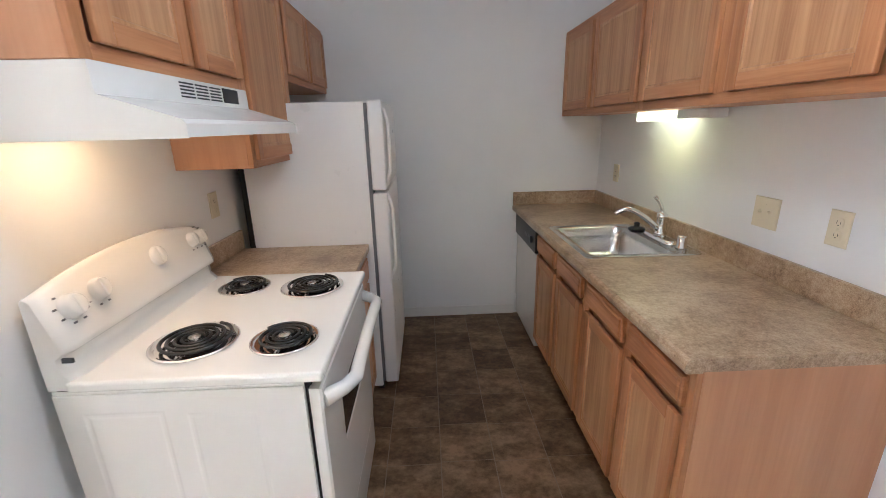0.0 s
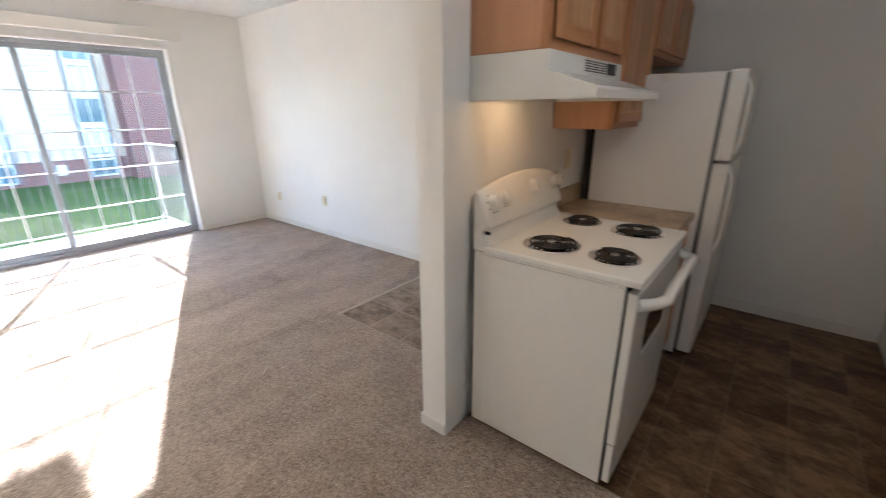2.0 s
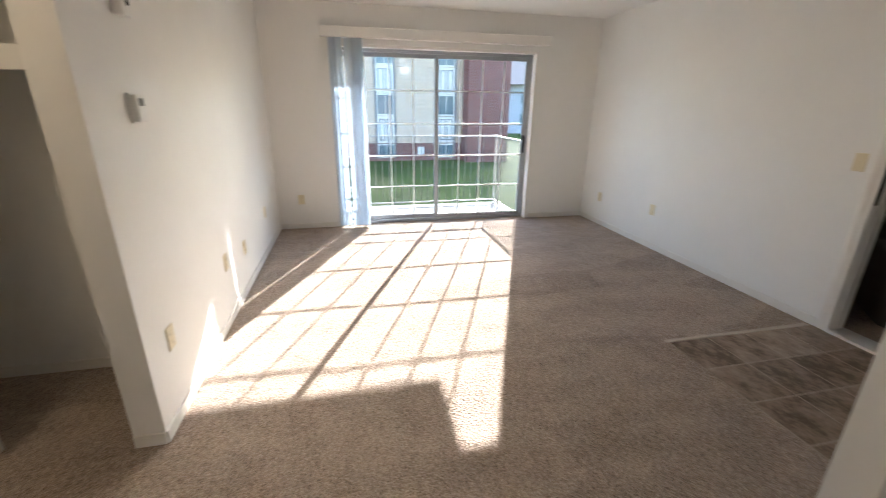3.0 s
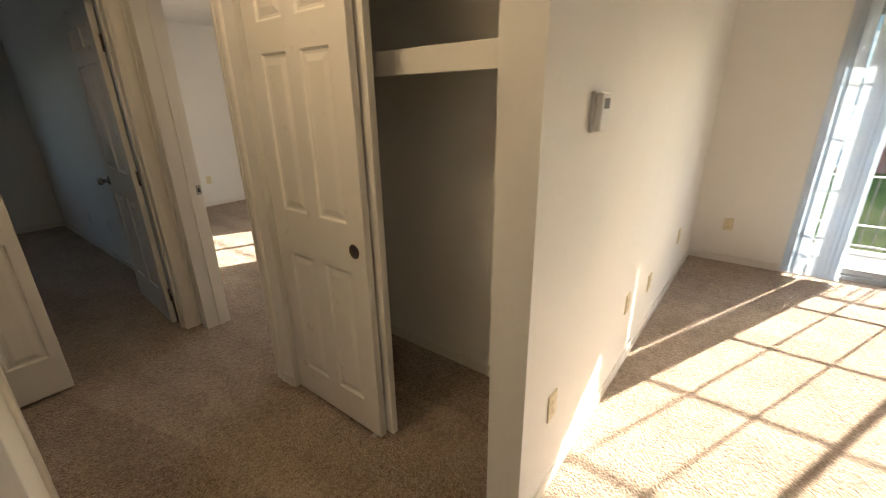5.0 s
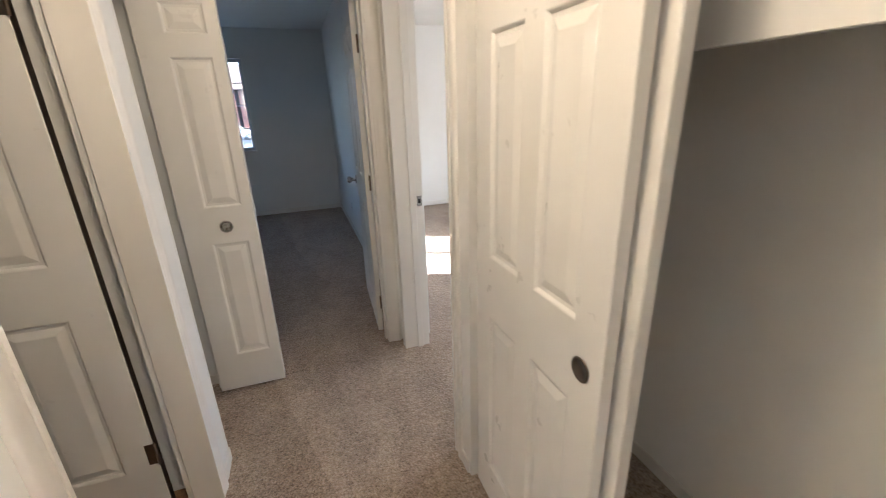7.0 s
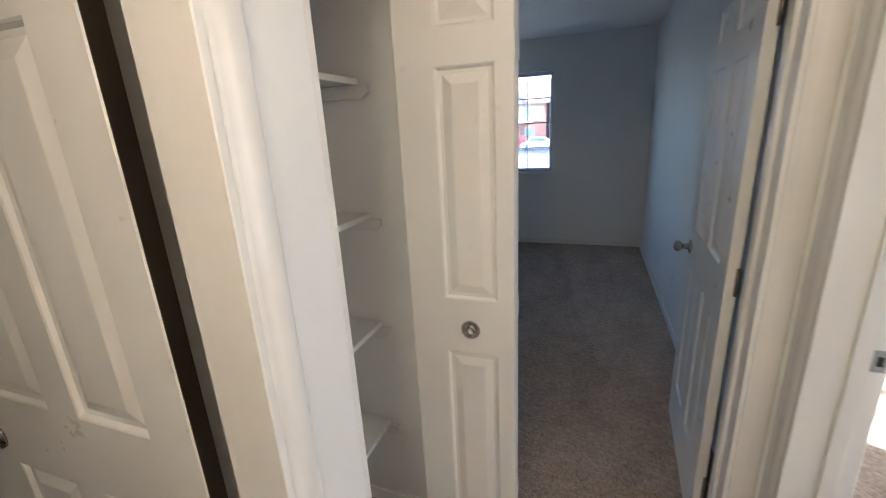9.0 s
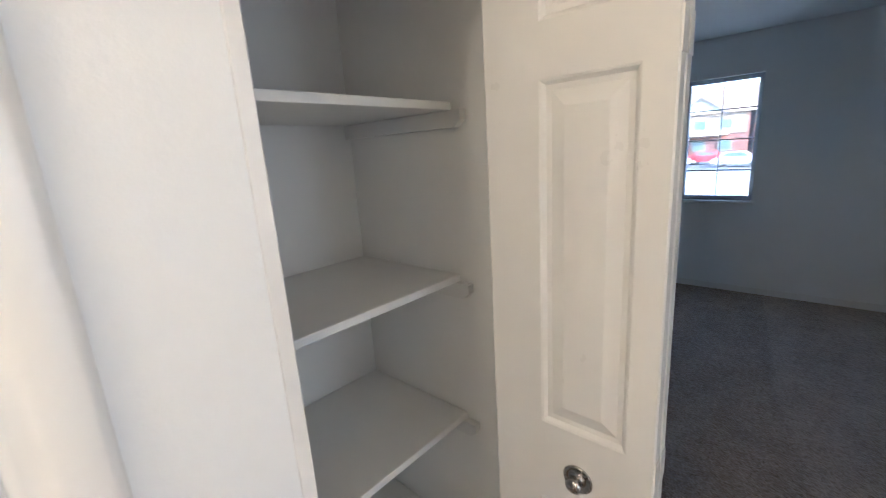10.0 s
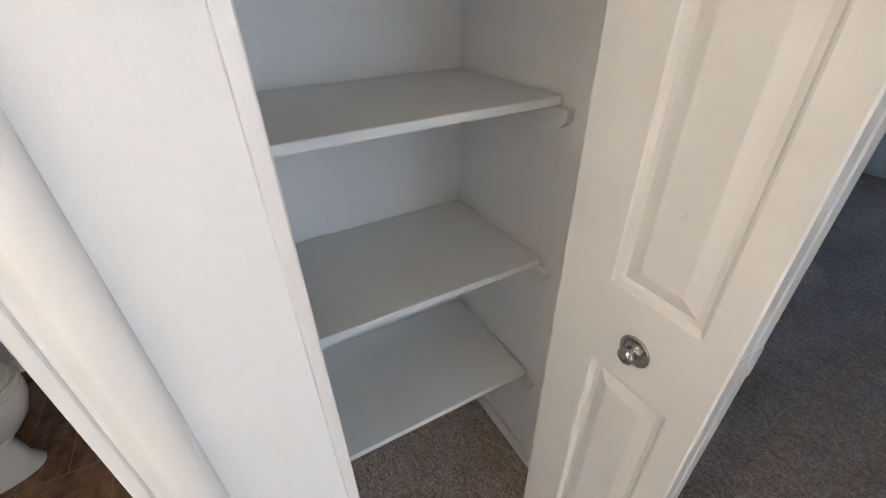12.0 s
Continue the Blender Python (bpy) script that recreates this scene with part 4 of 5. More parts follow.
# ---- floor coverings ----
def tiles(name, label, x0, y0, x1, y1, w, l, material, base, z=0.004, gap=0.0022, stagger=0.5, start=0.0):
    """A vinyl floor: a thin sheet with its printed tiles laid in staggered columns."""
    fl = solo(name, boxes((x0, y0, 0.0, x1, y1, z)), base, label, "floor", kind="structure")
    meshes = {}
    n = int((x1 - x0) / w) + 1
    for i in range(n):
        xa, xb = x0 + i * w, min(x0 + (i + 1) * w, x1)
        if xb - xa < 0.02:
            continue
        ya = y0 - l * (start + (stagger if i % 2 else 0.0))
        while ya < y1:
            yb = ya + l
            a, b = max(ya, y0), min(yb, y1)
            if b - a > 0.02:
                key = (round(xb - xa, 3), round(b - a, 3))
                if key not in meshes:
                    bm = boxes((gap, gap, 0, key[0] - gap, key[1] - gap, 0.0012))
                    me = bpy.data.meshes.new("tile")
                    bm.to_mesh(me)
                    bm.free()
                    me.materials.append(material)
                    meshes[key] = me
                ob = new("tile", meshes[key])
                ob.parent, ob.location = fl, (xa, a, z)
            ya = yb
    return fl


# ---- sliding door to the balcony ----
DOORALU = painted("door_aluminium", (0.36, 0.38, 0.41), 0.42, 60, 0.04)
SD = thing("door_1", "aluminium sliding glass door with thin white bars in the glass", "sliding door", kind="structure")
for r in ((-5.485, -0.56, 0.0, -5.385, 1.94, 0.035), (-5.485, -0.56, 2.085, -5.385, 1.94, 2.12), (-5.485, -0.56, 0.035, -5.385, -0.525, 2.085), (-5.485, 1.905, 0.035, -5.385, 1.94, 2.085)):
    part("frame", boxes(r, bev=0.003), DOORALU, SD)
WHITEBAR = painted("bar_white", (0.80, 0.80, 0.79), 0.4, 60, 0.03)


def pane_material(name, tint, veil=0.0):
    m = bpy.data.materials.new(name)
    m.use_nodes = True
    nt = m.node_tree
    nt.nodes.remove(nt.nodes["Principled BSDF"])
    t, g, mx = nt.nodes.new("ShaderNodeBsdfTransparent"), nt.nodes.new("ShaderNodeBsdfGlossy"), nt.nodes.new("ShaderNodeMixShader")
    t.inputs[0].default_value = (*tint, 1)
    g.inputs["Roughness"].default_value = 0.02
    mx.inputs[0].default_value = 0.05
    nt.links.new(t.outputs[0], mx.inputs[1])
    nt.links.new(g.outputs[0], mx.inputs[2])
    last = mx
    if veil > 0:
        d, last = nt.nodes.new("ShaderNodeBsdfTranslucent"), nt.nodes.new("ShaderNodeMixShader")
        d.inputs[0].default_value, last.inputs[0].default_value = (0.75, 0.77, 0.78, 1), veil
        nt.links.new(mx.outputs[0], last.inputs[1])
        nt.links.new(d.outputs[0], last.inputs[2])
    nt.links.new(last.outputs[0], nt.nodes["Material Output"].inputs[0])
    return m


# Screened panes: the tint dims window view and daylight, the veil adds haze
PANE, SCREENED = pane_material("thin_glass", (0.74, 0.76, 0.78)), pane_material("dim_screened_glass", (0.48, 0.49, 0.50), 0.015)
for nm, x0, x1, y0, y1 in (("fixed", -5.465, -5.440, -0.525, 0.725), ("sliding", -5.430, -5.400, 0.665, 1.905)):
    s = 0.042
    lf = part("leaf", boxes((x0, y0, 0.035, x1, y0 + s, 2.085), bev=0.003), DOORALU, SD)
    part("stile", boxes((x0, y1 - s, 0.035, x1, y1, 2.085), bev=0.003), DOORALU, lf)
    part("rail", boxes((x0, y0 + s, 0.035, x1, y1 - s, 0.035 + 0.05), bev=0.003), DOORALU, lf)
    part("rail", boxes((x0, y0 + s, 2.085 - 0.045, x1, y1 - s, 2.085), bev=0.003), DOORALU, lf)
    xm = (x0 + x1) / 2
    gl = part("pane", boxes((xm - 0.002, y0 + s, 0.085, xm + 0.002, y1 - s, 2.04)), PANE, lf, "clear glass pane")
    gl.visible_shadow = False
    for z in (0.470, 0.872, 1.270, 1.668):
        part("glazing_bar", boxes((xm - 0.009, y0 + s, z - 0.0065, xm + 0.009, y1 - s, z + 0.0065)), WHITEBAR, lf)
    for k in (1, 2, 3):
        yv = y0 + s + (y1 - y0 - 2 * s) * k / 4
        part("glazing_bar", boxes((xm - 0.008, yv - 0.006, 0.085, xm + 0.008, yv + 0.006, 2.04)), WHITEBAR, lf)
part("handle", boxes((-5.400, 1.868, 0.90, -5.365, 1.900, 1.12), bev=0.006, seg=2), BLACK, SD, "black door handle")
part("latch", boxes((-5.400, 1.850, 1.06, -5.350, 1.880, 1.13), bev=0.004), BLACK, SD)
tr = thing("trim_sliding_door", "thin white trim round the sliding door", "door trim", kind="structure")
for r in ((-5.295, 1.94, 0, -5.283, 1.968, 2.148), (-5.295, -0.588, 0, -5.283, -0.56, 2.148), (-5.295, -0.56, 2.12, -5.283, 1.94, 2.148)):
    part("strip", boxes(r, bev=0.002), TRIM, tr)


# ---- vertical blind, drawn to one side ----
def slat_material():
    m = bpy.data.materials.new("blind_vinyl")
    m.use_nodes = True
    nt = m.node_tree
    b = nt.nodes["Principled BSDF"]
    b.inputs["Base Color"].default_value, b.inputs["Roughness"].default_value = (0.78, 0.81, 0.84, 1), 0.45
    tl, mx = nt.nodes.new("ShaderNodeBsdfTranslucent"), nt.nodes.new("ShaderNodeMixShader")
    tl.inputs[0].default_value = (0.70, 0.78, 0.86, 1)
    mx.inputs[0].default_value = 0.45
    nt.links.new(b.outputs[0], mx.inputs[1])
    nt.links.new(tl.outputs[0], mx.inputs[2])
    nt.links.new(mx.outputs[0], nt.nodes["Material Output"].inputs[0])
    return m


SLAT = slat_material()
vb = thing("vertical_blind", "translucent white vertical blind gathered beside the sliding door", "blind")
part("valance", boxes((-5.283, -0.67, 2.205, -5.195, 2.085, 2.31), bev=0.004), TRIM, vb, "off-white valance over the blind track")
bm = bmesh.new()
w, n = 0.089, 6
for ring in ((0, 1),):
    a = []
    for i in range(n + 1):
        u = (i / n - 0.5) * w
        d = 0.008 * (1 - (2 * i / n - 1) ** 2)
        a.append((u, d))
    outline = a + [(u, d - 0.0012) for u, d in reversed(a)]
    prism(bm, outline, 0.025, 2.203, "z")
slat0 = part("slat", bm, SLAT, vb)
places = [(-0.570, 58), (-0.536, 50), (-0.486, 15), (-0.377, 15), (-0.335, 50), (-0.300, 58), (-0.268, 52), (-0.236, 58)]
for k, (y, a) in enumerate(places):
    o = slat0 if k == 0 else new("slat", slat0.data)
    o.parent = vb
    o.matrix_basis = pose(-5.238, y, 0, 0, 0, 90 - a)

# ---- entry: doorway to the stair landing ----
casing("casing_entry", "y", 2.825, -1, -1.93, -1.03, 2.12, w=0.058)
jamb("jamb_entry", "y", 2.812, 2.96, -1.93, -1.03, 2.12, stop=(2.862, 2.90))
tsh = thing("threshold", "white entry door threshold", "threshold", kind="structure")
part("sill", boxes((-1.914, 2.80, 0.0, -1.046, 2.97, 0.022), bev=0.004), TRIM, tsh)
stp = thing("strike_plate", "dark strike plate on the entry door jamb", "strike plate")
part("plate", boxes((-1.9145, 2.825, 0.92, -1.911, 2.858, 1.16), bev=0.001), DARK, stp)
solo("transition_strip", boxes((-2.044, 1.580, 0.0, -2.016, 2.785, 0.009), bev=0.003, seg=2), steel("strip_metal", (0.62, 0.55, 0.47), 0.5), "narrow metal strip between carpet and vinyl", "floor strip", kind="structure")

# ---- windows ----
def window(name, label, axis, lo, hi, a, b, z0, z1, sill_sign, cols, zbars, vbars=()):
    """A two-light window in a wall from lo to hi across its thickness."""
    wn = thing(name, label, "window", kind="structure")
    def bx(l0, u0, za, l1, u1, zb, bev=0.0):
        return boxes((l0, u0, za, l1, u1, zb) if axis == "x" else (u0, l0, za, u1, l1, zb), bev=bev)
    f, mid = 0.04, (lo + hi) / 2
    for u0, u1, za, zb in ((a, a + f, z0, z1), (b - f, b, z0, z1), (a + f, b - f, z0, z0 + f), (a + f, b - f, z1 - f, z1)):
        part("window_frame", bx(mid - 0.03, u0, za, mid + 0.03, u1, zb, 0.003), WINFRAME, wn)
    c = (a + b) / 2
    part("mullion", bx(mid - 0.028, c - 0.028, z0 + f, mid + 0.028, c + 0.028, z1 - f, 0.003), WINFRAME, wn)
    for u0, u1 in ((a + f, c - 0.028), (c + 0.028, b - f)):
        p = part("pane", bx(mid - 0.002, u0, z0 + f, mid + 0.002, u1, z1 - f), SCREENED, wn, "screened glass pane, tinted to dim the view and daylight")
        p.visible_shadow = axis == "y"
        for z in zbars:
            part("glazing_bar", bx(mid - 0.007, u0, z - 0.005, mid + 0.007, u1, z + 0.005), WINFRAME, wn)
        for k in vbars:
            u = u0 + (u1 - u0) * k
            part("glazing_bar", bx(mid - 0.006, u - 0.004, z0 + f, mid + 0.006, u + 0.004, z1 - f), WINFRAME, wn)
    inner = max(lo, hi) if sill_sign > 0 else min(lo, hi)
    part("window_sill", bx(min(mid, inner + sill_sign * 0.035), a - 0.02, z0 - 0.03, max(mid, inner + sill_sign * 0.035), b + 0.02, z0, 0.004), TRIM, wn, "painted window sill")


WINFRAME = painted("window_frame_paint", (0.58, 0.60, 0.64), 0.4, 60, 0.03)
window("window_1", "wide two-light bedroom window with horizontal bars", "y", -8.35, -8.152, -0.67, 0.62, 0.965, 2.185, 1, 2, (1.27, 1.58, 1.88), (0.5,))
window("window_2", "sunny bedroom window with glazing bars", "x", -5.495, -5.295, -4.90, -3.54, 0.62, 2.18, 1, 2, (1.0, 1.4, 1.8), (0.5,))

# ---- bathroom ----
def ellipse(cx, cy, rx, ry, z, n=28, egg=0.0):
    return [(cx + rx * math.cos(2 * math.pi * i / n), cy + (ry + egg * (1 if math.sin(2 * math.pi * i / n) < 0 else 0)) * math.sin(2 * math.pi * i / n), z) for i in range(n)]


PORC = painted("porcelain", (0.80, 0.77, 0.70), 0.12, 30, 0.0, 0.01)
to = thing("toilet", "cream porcelain toilet with a closed seat", "toilet", pose(0.430, -2.02, 0))
part("base", loft(bmesh.new(), [ellipse(0, 0.0, 0.10, 0.16, 0.0, egg=0.06), ellipse(0, 0.0, 0.105, 0.165, 0.012, egg=0.06), ellipse(0, 0.0, 0.09, 0.14, 0.05, egg=0.06), ellipse(0, 0.0, 0.085, 0.13, 0.16, egg=0.06), ellipse(0, -0.02, 0.11, 0.16, 0.22, egg=0.06)]), PORC, to)
part("bowl", loft(bmesh.new(), [ellipse(0, -0.02, 0.10, 0.15, 0.20, egg=0.06), ellipse(0, -0.04, 0.14, 0.18, 0.26, egg=0.06), ellipse(0, -0.05, 0.175, 0.20, 0.33, egg=0.06), ellipse(0, -0.05, 0.185, 0.205, 0.375, egg=0.06), ellipse(0, -0.05, 0.178, 0.20, 0.388, egg=0.06)]), PORC, to)
part("seat", loft(bmesh.new(), [ellipse(0, -0.05, 0.182, 0.205, 0.389, egg=0.06), ellipse(0, -0.05, 0.186, 0.208, 0.400, egg=0.06), ellipse(0, -0.05, 0.180, 0.202, 0.412, egg=0.06)]), PORC, to)
part("lid", loft(bmesh.new(), [ellipse(0, -0.04, 0.178, 0.200, 0.413, egg=0.055), ellipse(0, -0.04, 0.180, 0.202, 0.424, egg=0.055), ellipse(0, -0.04, 0.160, 0.18, 0.432, egg=0.055)]), PORC, to)
part("tank", boxes((-0.21, 0.16, 0.36, 0.21, 0.55, 0.74), bev=0.02, seg=3), PORC, to)
part("tank_lid", boxes((-0.22, 0.15, 0.741, 0.22, 0.555, 0.775), bev=0.01, seg=2), PORC, to)

# ---- balcony ----
CONC = painted("concrete", (0.22, 0.215, 0.20), 0.85, 60, 0.4, 0.08, 0.003)
# Darker than the rails: the balusters' shaded side is put into their paint
RAILSHADE = painted("shaded_baluster_paint", (0.13, 0.135, 0.13), 0.5, 60, 0.05)
RAILW = painted("rail_paint", (0.40, 0.40, 0.385), 0.45, 60, 0.05)
solo("balcony_floor", boxes((-6.98, -1.8, -0.33, -5.495, 2.14, -0.14)), CONC, "pale concrete balcony floor", "balcony", kind="structure")
solo("balcony_above", boxes((-6.93, -3.2, 2.54, -5.495, 2.115, 2.74)), CONC, "concrete slab of the balcony above", "balcony", kind="structure")
rl = thing("balcony_railing", "pale painted metal balcony railing", "railing")
for x, y in ((-6.86, 2.03), (-6.86, -1.70), (-5.53, 2.03)):
    part("post", boxes((x - 0.015, y - 0.015, -0.14, x + 0.015, y + 0.015, 1.05), bev=0.003), RAILW, rl)
for z in (-0.07, 1.02):
    part("rail", boxes((-6.878, -1.68, z - 0.010, -6.842, 2.01, z + 0.010), bev=0.003), RAILW, rl)
    part("rail", boxes((-6.84, 2.012, z - 0.010, -5.55, 2.048, z + 0.010), bev=0.003), RAILW, rl)
y = 1.92
while y > -1.6:
    part("baluster", boxes((-6.867, y - 0.006, -0.060, -6.853, y + 0.006, 1.010)), RAILSHADE, rl)
    y -= 0.108
for k in range(11):
    x = -6.73 + 0.108 * k
    part("baluster", boxes((x - 0.007, 2.022, -0.060, x + 0.007, 2.038, 1.010)), RAILSHADE, rl)

# ---- outdoors ----
GZ = -1.5


def grassy():
    m, nt, b = mat("grass", 0.9, 0, 0.2)
    w = coords(nt, space="World")
    f = add_up(nt, noisy(nt, w, 0.5, 5), noisy(nt, w, 14.0, 4), 0.5, 0.5)
    nt.links.new(ramp(nt, f, [(0.35, (0.032, 0.054, 0.012)), (0.5, (0.064, 0.098, 0.018)), (0.68, (0.130, 0.155, 0.026))]), b.inputs["Base Color"])
    bump(nt, b, noisy(nt, w, 40, 3), 0.8, 0.03)
    return m


def bricky():
    m, nt, b = mat("brick", 0.85)
    t = node(nt, "ShaderNodeTexBrick", Scale=1.0)
    t.inputs["Color1"].default_value, t.inputs["Color2"].default_value, t.inputs["Mortar"].default_value = (0.22, 0.062, 0.045, 1), (0.15, 0.045, 0.036, 1), (0.26, 0.19, 0.165, 1)
    t.inputs["Brick Width"].default_value, t.inputs["Row Height"].default_value, t.inputs["Mortar Size"].default_value = 0.22, 0.075, 0.010
    nt.links.new(coords(nt, (1, 1, 1), (0, radians(90), radians(90)), "World"), t.inputs["Vector"])
    nt.links.new(t.outputs[0], b.inputs["Base Color"])
    return m


GRASS, BRICK = grassy(), bricky()
SIDING = painted("cream_siding", (0.57, 0.44, 0.32), 0.6, 40, 0.1)
GREYS = painted("grey_siding", (0.42, 0.44, 0.47), 0.7, 40, 0.1)
ROOF = painted("shingles", (0.13, 0.12, 0.12), 0.9, 30, 0.5, 0.2)
GREYLINE = painted("grey_outline", (0.16, 0.16, 0.17), 0.6, 40, 0.05)
WPANEL = painted("white_panel", (0.72, 0.69, 0.62), 0.5, 40, 0.05)
FARGLASS = plain("far_window_glass", (0.10, 0.15, 0.17), 0.08)
DRYGRASS = painted("pale_lot", (0.34, 0.31, 0.26), 0.9, 8, 0.3, 0.12)
ASPH = painted("asphalt", (0.11, 0.11, 0.11), 0.9, 60, 0.3, 0.12)
solo("ground", boxes((-1500, -1500, GZ - 0.3, 1500, 1500, GZ)), GRASS, "green lawn round the buildings", "lawn", kind="structure")


def lap_siding(x, y0, y1, z0, z1, sign, axis="x", step=0.13):
    bm = bmesh.new()
    z = z0
    while z < z1 - 0.01:
        t = min(z + step, z1)
        prof = [(x - sign * 0.02, z), (x + sign * 0.06, z), (x + sign * 0.004, t), (x - sign * 0.02, t)]
        if axis == "x":
            prism_raw(bm, [(p, y0, q) for p, q in prof], [(p, y1, q) for p, q in prof])
        else:
            prism_raw(bm, [(y0, p, q) for p, q in prof], [(y1, p, q) for p, q in prof])
        z = t
    bmesh.ops.recalc_face_normals(bm, faces=bm.faces)
    return bm


def prism_raw(bm, r0, r1):
    a, b = [bm.verts.new(p) for p in r0], [bm.verts.new(p) for p in r1]
    n = len(a)
    for i in range(n):
        bm.faces.new((a[i], a[(i + 1) % n], b[(i + 1) % n], b[i]))
    bm.faces.new(list(reversed(a)))
    bm.faces.new(b)


BX = -24.0
ab = thing("apartment_building", "three-storey apartment building with cream siding and brick base", "building")
part("wall", boxes((BX - 9, -16, GZ, BX - 0.02, 6.3, 6.2)), SIDING, ab)
part("brick_base", boxes((BX - 0.02, -16, GZ, BX + 0.05, 6.3, -0.52)), BRICK, ab, "red brick base")
sd = part("siding", lap_siding(BX, -16, 6.3, -0.52, 6.2, 1, step=0.21), SIDING, ab, "cream lap siding")
sd["kind"] = "stuff"
part("brick_wing", boxes((BX - 7, 6.02, GZ, BX + 1.2, 8.38, 6.0)), BRICK, ab, "red brick stair tower")
part("roof", prism(bmesh.new(), [(BX - 10, 6.1), (BX + 0.6, 6.1), (BX - 4.5, 8.4)], -16.4, 9.0, "y"), ROOF, ab)
for yc in (1.63, 5.05, -2.2, -5.8, -9.4):
    for z0, z1, nm in ((-1.35, -0.56, "window"), (0.96, 2.10, "window"), (3.52, 4.66, "window"), (-0.50, 0.92, "panel"), (2.14, 3.48, "panel"), (4.70, 6.0, "panel")):
        if nm == "panel":
            p = part("bay_panel", moved(panel_slab(bmesh.new(), 0.95, z1 - z0, 0.06, [(0.12, 0.15, 0.44, z1 - z0 - 0.15), (0.51, 0.15, 0.83, z1 - z0 - 0.15)], ((0.05, 0.03),), False), pose(BX + 0.10, yc - 0.475, z0, 0, 0, 90)), WPANEL, ab, "white panelled bay")
            for u in (-0.36, 0.04):
                g = part("inset", boxes((BX + 0.08, yc + u, z0 + 0.13, BX + 0.112, yc + u + 0.32, z1 - 0.13)), GREYLINE, p, "dark outline of a panel")
                part("field", boxes((BX + 0.09, yc + u + 0.055, z0 + 0.19, BX + 0.118, yc + u + 0.265, z1 - 0.19)), WPANEL, g)
        else:
            p = part("window", boxes((BX + 0.03, yc - 0.475, z0, BX + 0.085, yc + 0.475, z1)), WPANEL, ab)
            for u in (-0.42, 0.02):
                part("pane", boxes((BX + 0.085, yc + u, z0 + 0.08, BX + 0.095, yc + u + 0.40, z1 - 0.08)), FARGLASS, p)
for yc in (1.63, 5.05, -2.2, -5.8, -9.4):
    for u in (-0.56, 0.49):
        part("corner_strip", boxes((BX + 0.02, yc + u, -1.35, BX + 0.14, yc + u + 0.07, 6.0)), GREYLINE, ab)
for yc in (0.0, 3.4):
    part("meter_box", boxes((BX + 0.05, yc, -1.15, BX + 0.2, yc + 0.35, -0.72)), WPANEL, ab)
gb = thing("apartment_building", "grey-sided apartment block with a dark roof", "building")
part("wall", boxes((-62, 6, GZ, -48, 34, 3.9)), GREYS, gb)
part("roof", prism(bmesh.new(), [(-63, 3.9), (-47, 3.9), (-55, 7.4)], 5, 35, "y"), ROOF, gb)
for k in range(9):
    for z in (-0.6, 1.9):
        part("window", boxes((-48.02, 7.5 + 3 * k, z, -47.93, 8.4 + 3 * k, z + 1.3)), FARGLASS, gb)

# stair landing outside the entry
STAIRW = painted("dark_stair", (0.05, 0.042, 0.036), 0.7, 40, 0.2)
solo("landing", boxes((-5.0, 2.96, -0.25, 1.2, 5.6, -0.02)), STAIRW, "dark weathered stair landing", "landing", kind="structure")
ws = thing("wall_stairwell", "cream lap-sided stairwell wall", "wall", kind="structure")
part("backing", boxes((-5.0, 5.62, GZ, 1.2, 5.75, 3.4)), SIDING, ws)
for k in range(22):
    z = -0.02 + 0.155 * k
    bm = bmesh.new()
    prism_raw(bm, [(-5.0, 5.62, z), (-5.0, 5.60, z), (-5.0, 5.612, z + 0.155), (-5.0, 5.62, z + 0.155)], [(1.2, 5.62, z), (1.2, 5.60, z), (1.2, 5.612, z + 0.155), (1.2, 5.62, z + 0.155)])
    bmesh.ops.recalc_face_normals(bm, faces=bm.faces)
    part("board", bm, SIDING, ws)
sr = thing("stair_flight", "dark outdoor stair flight with a brown handrail", "stairs")
for k in range(11):
    part("tread", boxes((-1.75 - 0.27 * k, 3.35, 0.14 + 0.18 * k, -1.45 - 0.27 * k, 4.55, 0.18 + 0.18 * k), bev=0.004), STAIRW, sr)
    part("riser", boxes((-1.72 - 0.27 * k, 3.35, 0.18 + 0.18 * k, -1.70 - 0.27 * k, 4.55, 0.32 + 0.18 * k)), STAIRW, sr)
for y in (3.30, 4.56):
    part("stringer", prism(bmesh.new(), [(-1.3, -0.02), (-1.9, -0.02), (-4.7, 1.85), (-4.7, 2.18), (-1.3, 0.10)], y, y + 0.04, "y"), STAIRW, sr)
BROWN = painted("brown_rail", (0.10, 0.055, 0.035), 0.5, 40, 0.1)
part("handrail", tube(bmesh.new(), [(-1.4, 4.62, 0.25), (-4.6, 4.62, 2.40)], 0.03, 8), BROWN, sr, "brown handrail")
for k in range(9):
    part("baluster", boxes((-1.6 - 0.33 * k, 4.61, 0.0 + 0.22 * k, -1.575 - 0.33 * k, 4.63, 0.39 + 0.222 * k)), BROWN, sr)
# Unseen walls added to keep sun and sky light out of the stairwell
solo("wall_sun_block", boxes((-5.12, 2.962, GZ, -5.0, 5.75, 2.75)), SIDING, "unseen cream wall added to keep light out of the stairwell", "wall", kind="structure")
solo("wall_sky_block", boxes((1.2, 3.64, GZ, 1.32, 5.75, 2.75)), SIDING, "unseen cream wall added to keep light out of the stairwell", "wall", kind="structure")
solo("landing_roof", boxes((-5.0, 2.98, 2.62, 1.2, 5.75, 2.75)), STAIRW, "dark soffit over the stair landing", "soffit", kind="structure")

# parking lot and houses beyond the bedroom window
solo("road", boxes((-90, -66, GZ, 90, -46, GZ + 0.02)), ASPH, "grey asphalt parking lot", "parking lot", kind="structure")
